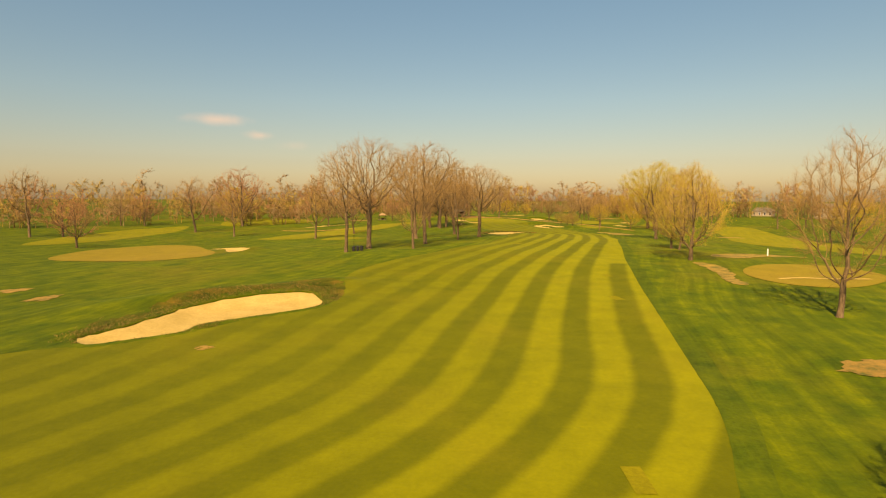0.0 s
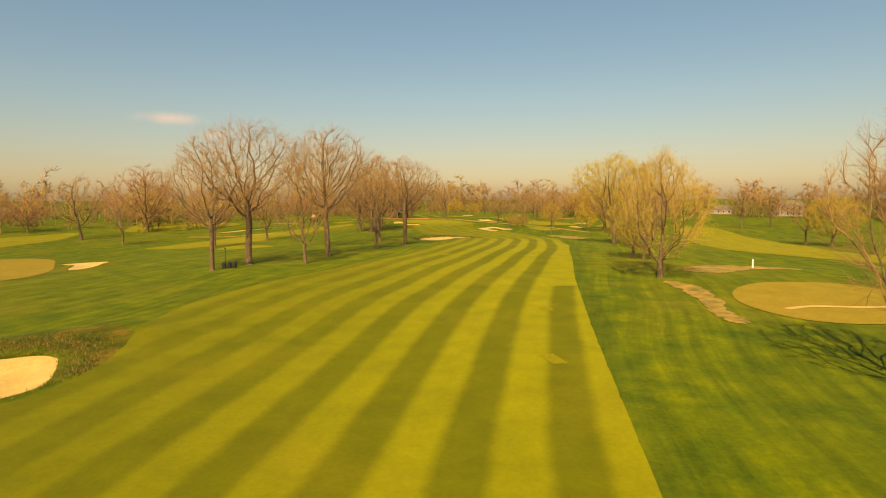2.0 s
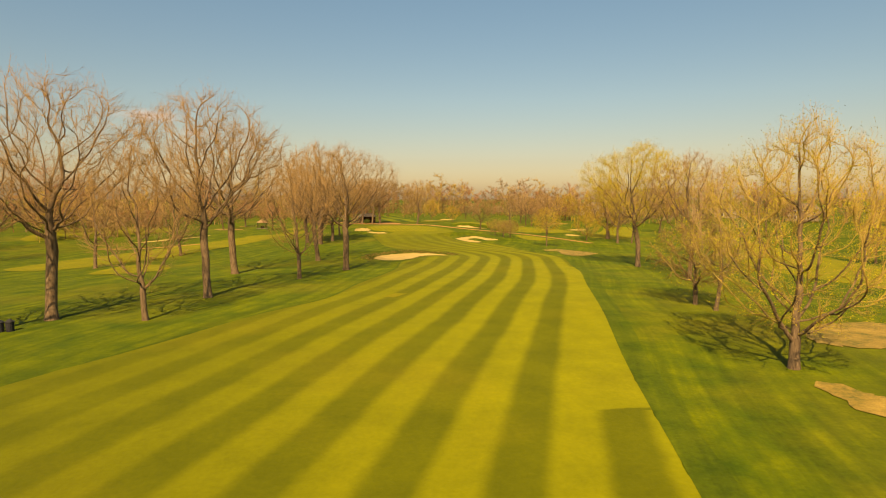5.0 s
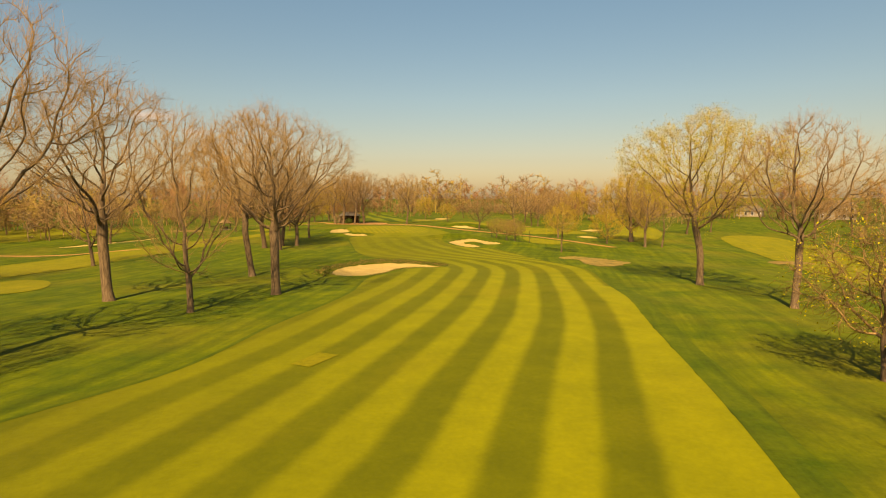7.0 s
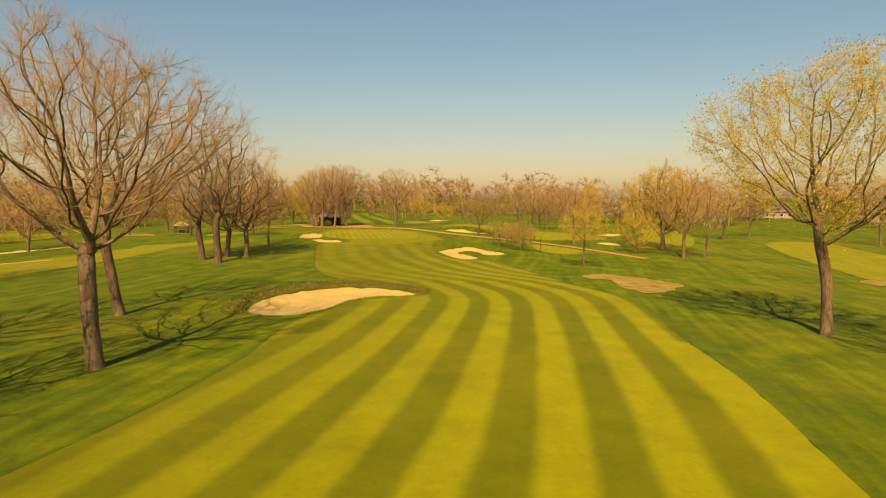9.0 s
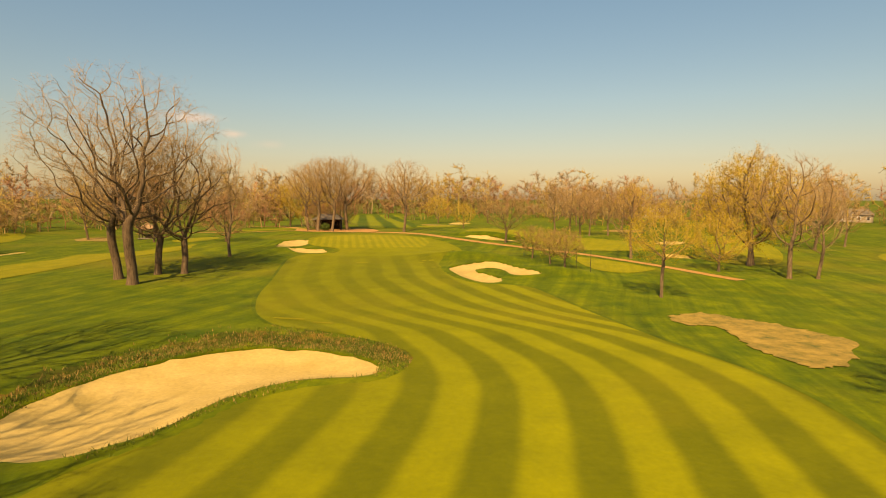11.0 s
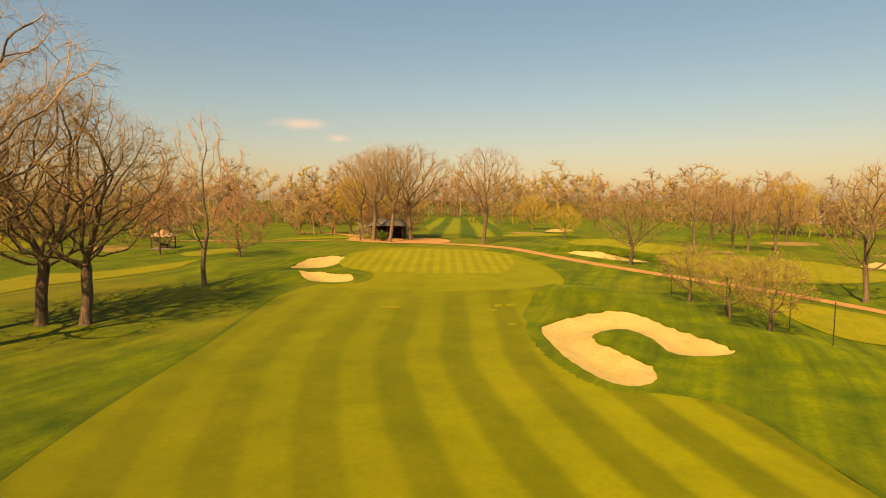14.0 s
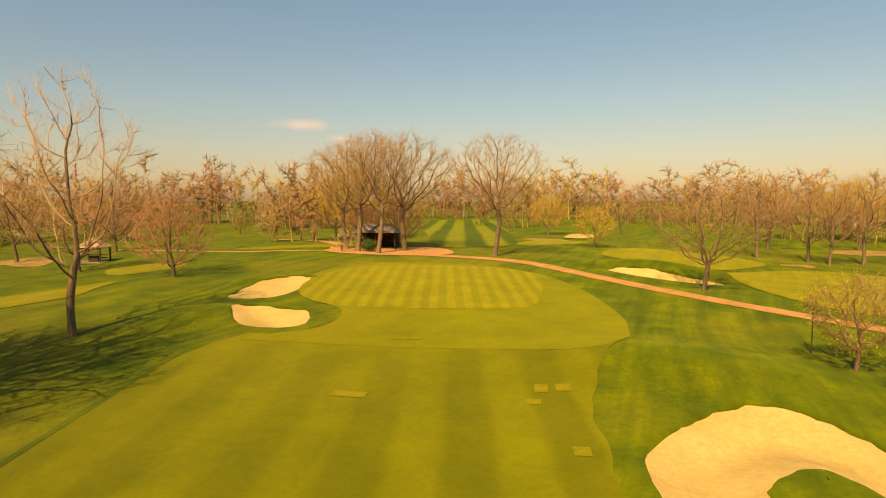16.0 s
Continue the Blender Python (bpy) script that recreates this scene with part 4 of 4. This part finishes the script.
RED = "narrow red-brown gravel cart path"
draped("cart_path", ribbon(((67, 214.5), (64.6, 219), (61.6, 224.4), (57.4, 230), (51.6, 236.4), (44, 243), (38.5, 248.6), (33.9, 253.8), (29.2, 259.6), (24.6, 265), (18.6, 269), (10, 272.6)), 2.0), PATH_RED, RED, "path", 0.05, 0.9)
draped("cart_path", curve_through(((-5, 276.2), (-1, 273.2), (4, 271.6), (10, 271.4), (14, 273.5), (13, 279), (9, 283.5), (3, 284.5), (-3, 283), (-6, 279))), PATH_RED, "red gravel forecourt round the shelter", "path", 0.07, 0.9)
draped("cart_path", ribbon(((-4, 277.6), (-11, 277.4), (-18, 277), (-30, 279), (-48, 286)), 1.2), PATH_RED, RED, "path", 0.05, 0.9)
draped("cart_path", ribbon(((-5, 281), (-9, 292), (-16, 300), (-27, 306)), 2.4), PATH_RED, RED, "path", 0.05, 0.9)
draped("cart_path", ribbon(((-30, 222), (-38, 217), (-50, 213), (-66, 214)), 1.6), PATH_RED, RED, "path", 0.05, 0.9)

# the fringes between fairway and rough
CUT = grass("first_cut_turf", (0.040, 0.074, 0.004), (0.100, 0.130, 0.007), (0.12, 0.12, 0.02), 0.3, (15, 0.5))
for edge, y0, y1, inner, outer, label in ((RIGHT_EDGE, 8, 160, -0.05, 1.7, "band of darker intermediate rough along the fairway"), (LEFT_EDGE, 98, 158, 0.05, -0.3, "thin dark mown edge of the fairway"),
                                          (LEFT_EDGE, 182, 226, 0.05, -0.3, "thin dark mown edge of the fairway"), (RIGHT_EDGE, 162, 202, -0.05, 0.35, "thin dark mown edge of the fairway"), (LEFT_EDGE, 8, 41, 0.05, -0.35, "thin dark mown edge of the fairway")):
    ey = np.arange(y0, y1, 0.6)
    ex = x_at(edge, ey)
    cols = 5
    w = np.linspace(0, 1, cols)
    wav = 1 + 0.05 * np.sin(ey * 0.5)
    EX = ex[:, None] + (inner + (outer - inner) * w[None] * wav[:, None])
    EY = np.repeat(ey[:, None], cols, 1)
    tagged(mesh_object("first_cut", np.stack([EX.ravel(), EY.ravel(), (land(EX, EY, False) + 0.042).ravel()], 1), grid_faces(len(ey), cols), CUT, smooth=True), label, "lawn", kind="structure")

TEE = "pale flat teeing ground of short turf"
for outline in (((-31, 236), (-24.5, 238.5), (-17.5, 248), (-16, 244), (-15.2, 240), (-19.5, 232), (-23, 228), (-30, 229)), ((-26, 258.5), (-20.5, 263), (-17, 260), (-17.5, 255.5), (-21, 252.5)),
                ((49.2, 231), (53, 230.5), (58.5, 223.6), (58, 221), (53, 217.4), (49.4, 219.6)), ((-22, 283), (-6, 291), (-3, 288), (-6, 284), (-18, 280))):
    draped("tee", curve_through(outline, 4), FAIRWAY_FAR, TEE, "tee", 0.05, 1.2)
draped("putting_green", curve_through(((-82, 111), (-88, 128), (-88, 145), (-80, 154), (-70, 150), (-60, 135), (-51, 119), (-50, 108), (-62, 104)), 6), DRY_GREEN, "golden dry putting green beside a bunker", "putting green", 0.06, 2)
draped("putting_green", curve_through(((-37, 172), (-31, 171.5), (-26, 164), (-25, 158), (-30, 156), (-38, 160)), 6), FAIRWAY_FAR, "small round putting green", "putting green", 0.06, 1.5)
draped("putting_green", curve_through(((43, 78), (45, 84.5), (50, 89.5), (57, 92), (63, 91), (65, 84), (60, 76), (52, 71), (45, 72)), 6), DRY_GREEN, "golden dry putting green with sandy edge", "putting green", 0.06, 1.5)
draped("putting_green", curve_through(((34.6, 277.5), (37.5, 286), (44, 290), (52, 285.5), (55.5, 278), (52, 271), (46, 266.5), (40, 269.5)), 6), FAIRWAY_FAR, "pale putting green beyond the red path", "putting green", 0.06, 1.5)
for outline, label in ((((46, 262), (53, 268), (62, 272), (72, 266), (74, 256), (66, 247), (54, 243.5), (48, 247.5)), "pale mown fairway beyond the red path"),
                       
                       (((-100, 240), (-112, 290), (-86, 296), (-66, 268), (-80, 247)), "pale distant fairway among trees"), (((-118, 150), (-124, 200), (-112, 232), (-104, 205), (-106, 160)), "pale distant fairway strip"),
                       (((-62, 176), (-50, 205), (-30, 232), (-22, 226), (-30, 200), (-46, 172)), "striped fairway of the neighbouring hole"), (((86, 120), (78, 150), (92, 196), (112, 250), (126, 246), (112, 190), (104, 150), (100, 118)), "pale fairway of the neighbouring hole"),
                       (((72, 240), (86, 262), (98, 290), (108, 288), (98, 258), (82, 234)), "pale strip of fairway near bunkers"), (((22, 292), (26, 303), (33, 301), (34, 296), (28, 291)), "small pale mown lawn")):
    draped("fairway", curve_through(outline, 6), FAIRWAY_FAR, label, "fairway", 0.05, 2.5, lane=lambda x, y: x * 1.0)

draped("fairway", curve_through(((9, 287), (4, 310), (-4, 345), (-16, 400), (-18, 450), (4, 452), (12, 400), (18, 345), (21, 310), (22, 290), (15, 284)), 6), FAR_STRIPED, "far fairway with dark and light green stripes", "fairway", 0.06, 2.5, lane=lambda x, y: x + 0.13 * (y - 300))

BED = "bare reddish mulch bed in rough grass"
for outline in (((46.8, 187.2), (48.5, 189.6), (51.9, 190.4), (53, 187.4), (50, 185.2), (47.6, 185.6)), ((29, 37), (31.5, 39), (35, 38.6), (34, 35.6), (30.4, 35)), ((50, 186.2), (53, 188.2), (56, 185), (57, 181), (52.6, 174.6), (49.6, 173.8), (48.6, 177.4), (49.4, 182)),
                ((87, 186), (88, 191), (95, 193), (95, 188)), ((-49.5, 62), (-48.6, 65.4), (-46.6, 65), (-47, 62.4)), ((-59, 68.5), (-57, 71.2), (-54.6, 70.5), (-56, 68.4)), ((-19, 41), (-18.2, 41.6), (-17.6, 41.2), (-18.4, 40.8)),
                ((73, 299), (79, 305), (86, 306), (84, 299), (78, 296)), ((57, 276), (59, 279), (62, 278.6), (60.6, 275.8)), ((-40, 262), (-46, 272), (-52, 274), (-50, 265)), ((26, 300), (23, 306), (29, 307), (31, 302))):
    draped("mulch_bed", ragged(curve_through(outline, 9), 0.24), DRY_GRASS if outline[0][0] in (46.8, 50) else MULCH, BED, "mulch bed", 0.055, 0.8)
for outline in (((40.4, 92), (42.4, 90), (43, 86), (41.4, 80), (39.6, 75), (39.4, 71), (37.4, 70.4), (37.6, 74.6), (39.2, 80), (40, 86)), ((47, 101), (52, 107), (60, 107.6), (66, 104.5), (58, 103), (51, 99))):
    draped("straw_patch", ragged(curve_through(outline, 9), 0.2), DRY_GRASS, "strip of long straw-coloured dry grass", "dry grass", 0.055, 0.8)
draped("sand_strip", ribbon(((46, 76.5), (49.5, 77.6), (54, 77), (59, 77.4)), 0.7, 5), SAND, "thin line of sand beside the dry green", "sand", 0.09, 0.8)
PATCHY = grass("repaired_turf", (0.175, 0.168, 0.009), (0.215, 0.19, 0.012), (0.3, 0.2, 0.04), 0.4)
for x, y, w, d, turn in ((9.8, 20.5, 0.9, 2.4, 0), (18, 229, 1.9, 0.35, 2), (26, 221.5, 0.6, 0.9, 0), (27, 221.7, 0.7, 0.8, 6), (25.7, 219.9, 0.6, 0.6, 0), (27.4, 215.5, 0.6, 0.7, 4),
                         (17.6, 219.5, 1.6, 0.7, 0), (14.6, 120.5, 1.4, 2.6, -30), (16.5, 184.8, 2.6, 0.5, -10), (19.4, 183.4, 1.6, 0.4, -14), (22.4, 76.5, 1.1, 1.5, 15), (19.6, 61, 1.1, 2.2, 14)):
    c, s = math.cos(radians(turn)), math.sin(radians(turn))
    corners = [(x + u * w * c - v * d * s, y + u * w * s + v * d * c) for u, v in ((-0.5, -0.5), (0.5, -0.5), (0.5, 0.5), (-0.5, 0.5))]
    draped("turf_patch", corners, PATCHY, "small rectangular patch of repaired yellowish turf", "turf patch", 0.06 if y < 228 else 0.075, 0.5)


# ---- shelter among the tall trees ----
def shelter(x, y, turn):
    root = thing("shelter", x, y, turn, "dark open-fronted wooden shelter under tall trees", "shelter", lift=0.05)
    part("floor_slab", block(6.4, 4.4, 0.12), PATH_RED, root)
    for sx in (-2.9, 0, 2.9):
        part("post", block(0.16, 0.16, 2.3, (sx, -1.9, 0.12), 0.01), WOOD_DARK, root)
    part("back_wall", block(6.0, 0.14, 2.3, (0, 1.9, 0.12)), WOOD_DARK, root)
    for sx in (-2.97, 2.97):
        part("side_wall", block(0.14, 3.8, 2.3, (sx, 0.05, 0.12)), WOOD_DARK, root)
    part("beam", block(6.5, 0.18, 0.26, (0, -1.9, 2.42)), WOOD_DARK, root)
    part("bench", block(5.0, 0.45, 0.08, (0, 1.45, 0.55)), WOOD_DARK, root)
    bm = bmesh.new()
    z0, z1 = 2.62, 3.9
    v = [bm.verts.new(p) for p in ((-3.7, -2.7, z0), (3.7, -2.7, z0), (3.7, 2.7, z0), (-3.7, 2.7, z0), (-1.9, 0, z1), (1.9, 0, z1))]
    for f in ((0, 1, 5, 4), (1, 2, 5), (2, 3, 4, 5), (3, 0, 4), (3, 2, 1, 0)):
        bm.faces.new([v[i] for i in f])
    part("roof", bm, SHINGLE_DARK, root, "hipped roof of dark weathered shingles")
    return root


shelter(1.2, 282.4, 4)
bush_model = tree_model(160, BARK_DARK, NEEDLES, (tinted("shrub_leaves", (0.05, 0.09, 0.015), (0.12, 0.15, 0.03)), 6, 0.05, 1.0, 0.12), height=1.9, fork=0.1, girth=0.07, wide=0.6, low=0.05, peak=0.9, count=150, step=0.09, twig=0.01, twigs=3, twig_len=0.15, tip=0.01)
plant(bush_model, 1.4, 276.6, 1.8, 0, "dense rounded green shrub before the shelter", category="bush")
twig_bush = tree_model(171, BARK_DARK, TWIG_PALE, height=3, fork=0.1, girth=0.08, wide=0.5, low=0.05, peak=0.95, count=220, step=0.07, twig=0.01, twigs=3.5, twig_len=0.15, bark_from=0.02, tip=0.01)
plant(twig_bush, -2.6, 276.2, 3.4, 40, "bare twiggy shrub beside the shelter", category="bush")
plant(twig_bush, -1.2, 279.6, 3.0, 100, "bare twiggy shrub beside the shelter", category="bush")


# ---- gazebo beside the far tees ----
def gazebo(x, y, turn):
    root = thing("gazebo", x, y, turn, "open wooden gazebo with a tan hipped shingle roof", "gazebo", lift=0.02)
    part("floor_slab", block(3.6, 3.6, 0.12), SHINGLE_DARK, root)
    for sx in (-1.45, 1.45):
        for sy in (-1.45, 1.45):
            part("post", block(0.18, 0.18, 1.95, (sx, sy, 0.12), 0.015), WOOD_DARK, root)
    for sy in (-1.45, 1.45):
        part("beam", block(3.3, 0.16, 0.2, (0, sy, 2.0)), WOOD_DARK, root)
    part("rail", block(2.7, 0.08, 0.1, (0, 1.45, 0.85)), WOOD_DARK, root)
    part("bench", block(2.4, 0.45, 0.1, (0, 1.05, 0.5)), WOOD_DARK, root)
    part("table", block(1.2, 0.8, 0.75, (0.1, -0.1, 0.12)), WOOD_DARK, root)
    bm = post(2.55, 1.25, (0, 0, 2.15), 4, 0.12)
    bmesh.ops.rotate(bm, verts=bm.verts[:], cent=(0, 0, 0), matrix=Matrix.Rotation(radians(45), 3, "Z"))
    part("roof", bm, SHINGLE, root, "tan pyramid roof of wooden shingles")
    part("finial", post(0.1, 0.25, (0, 0, 3.38), 8, 0.03), SHINGLE, root)


gazebo(-34.6, 265.8, 15)


# ---- small things on the course ----
bin_root = thing("litter_bin", -18.9, 108.9, 10, "dark green litter bin standing on rough grass", "litter bin", "bins beside the trees")
part("drum", post(0.30, 0.78, sides=14, top=0.33), METAL_DARK, bin_root)
part("rim", post(0.36, 0.06, (0, 0, 0.78), 14), METAL_DARK, bin_root)
part("lid", post(0.34, 0.2, (0, 0, 0.84), 14, 0.1), METAL_DARK, bin_root)
for dx in (0.75, 1.5):
    x, y = -18.9 + dx, 108.9 + 0.15 * dx
    copy_thing(bin_root, pose(x, y, land_at(x, y), 0, 0, 40 * dx))
flag = thing("marker_post", -19.1, 110.2, 0, "thin brown marker post beside bins", "post")
part("pole", post(0.04, 2.9, sides=8, top=0.03), WOOD_DARK, flag)
part("cap", block(0.3, 0.06, 0.12, (0, 0, 2.86), 0.01), WOOD_DARK, flag)
stake = thing("marker_post", 59.6, 105.6, 0, "short white painted marker post in dry grass", "post")
part("shaft", post(0.13, 1.35, sides=10, top=0.11), PAINT_WHITE, stake)
part("cap", post(0.15, 0.16, (0, 0, 1.35), 10, 0.05), METAL_DARK, stake)

net = thing("net_fence", 46.2, 221, 0, "light wire net fence on slim dark posts", "fence")
net_pts = ((41.5, 231.5), (44.2, 224.6), (46.8, 219.2), (47.6, 214.8))
tops = []
for x, y in net_pts:
    z = land_at(x, y) - net.location.z
    part("post", post(0.035, 3.0, (x - 46.2, y - 221, z - 0.2), 8), METAL_DARK, net)
    tops.append(Vector((x - 46.2, y - 221, z)))
for a, c in zip(tops, tops[1:]):
    for high in (0.3, 1.0, 1.7, 2.5):
        wv, wf = [], []
        tube(wv, wf, [a + Vector((0, 0, high)), c + Vector((0, 0, high))], [0.006, 0.006], 3)
        mesh_object("wire", wv, wf, METAL_DARK, net)


# ---- houses glimpsed through the woods ----
def house(x, y, turn, w, d, storeys, label):
    root = thing("house", x, y, turn, label, "house")
    tall = 2.9 * storeys
    part("wall", block(w, d, tall, bevel=0.03), WALL_CREAM, root)
    bm = bmesh.new()
    hw, hd, up = w / 2 + 0.5, d / 2 + 0.5, tall + d * 0.32
    v = [bm.verts.new(p) for p in ((-hw, -hd, tall), (hw, -hd, tall), (hw, hd, tall), (-hw, hd, tall), (-hw + d * 0.3, 0, up), (hw - d * 0.3, 0, up))]
    for f in ((0, 1, 5, 4), (1, 2, 5), (2, 3, 4, 5), (3, 0, 4), (3, 2, 1, 0)):
        bm.faces.new([v[i] for i in f])
    roof = part("roof", bm, SHINGLE_DARK, root)
    part("chimney", block(0.9, 0.9, 2.6, (w * 0.2, 0, tall + 0.8)), SHINGLE, roof)
    n = int(w // 2.6)
    for s in range(storeys):
        for k in range(n):
            wx = (k + 0.5) * w / n - w / 2
            win = part("window", block(1.25, 0.1, 1.6, (wx, -d / 2 - 0.03, 0.8 + 2.9 * s), 0.01), PAINT_WHITE, root)
            part("pane", block(1.0, 0.06, 1.35, (wx, -d / 2 - 0.07, 0.92 + 2.9 * s), 0.0), GLASS, win)


house(134, 418, -18, 15, 9, 2, "pale two-storey house behind leafless trees")
house(214, 335, -40, 14, 9, 2, "pale house behind a belt of trees")
house(196, 372, -38, 12, 8, 1, "low pale house behind leafless trees")


# ---- long grass on the banks, loose bits ----
def tufts(seed, count, mat, label):
    rng = np.random.RandomState(seed)
    vs = []
    for poly, depth in list(BUNKER_OUTLINES.values())[:2]:
        n = int(count * len(poly) / 260)
        i = rng.randint(0, len(poly), n)
        x, y = poly[i, 0] + rng.normal(0, 1.0, n), poly[i, 1] + np.abs(rng.normal(0.8, 2.0, n))
        keep = (signed_distance(x, y, poly) > 0.05) & ~((x_at(LEFT_EDGE, y) < x) & (x < x_at(RIGHT_EDGE, y)))
        x, y = np.repeat(x[keep], 4), np.repeat(y[keep], 4)
        z = land(x, y)
        a, lean, t = rng.uniform(0, 6.283, len(x)), rng.uniform(0.04, 0.18, len(x)), rng.uniform(0.07, 0.22, len(x))
        x, y, c, s = x + rng.normal(0, 0.1, len(x)), y + rng.normal(0, 0.1, len(x)), np.cos(a), np.sin(a)
        vs.append(np.stack([x - s * 0.022, y + c * 0.022, z - 0.02, x + s * 0.022, y - c * 0.022, z - 0.02, x + c * lean, y + s * lean, z + t], 1).reshape(-1, 3))
    vs = np.concatenate(vs)
    tagged(mesh_object("long_grass", vs, np.arange(len(vs)).reshape(-1, 3), mat), label, "grass", kind="stuff")


tufts(31, 26000, tinted("long_green_grass", (0.04, 0.07, 0.01), (0.11, 0.13, 0.02)), "shaggy long green grass on bunker banks")
tufts(32, 15000, tinted("long_dry_grass", (0.2, 0.12, 0.035), (0.36, 0.22, 0.07)), "brown dry long grass on bunker banks")
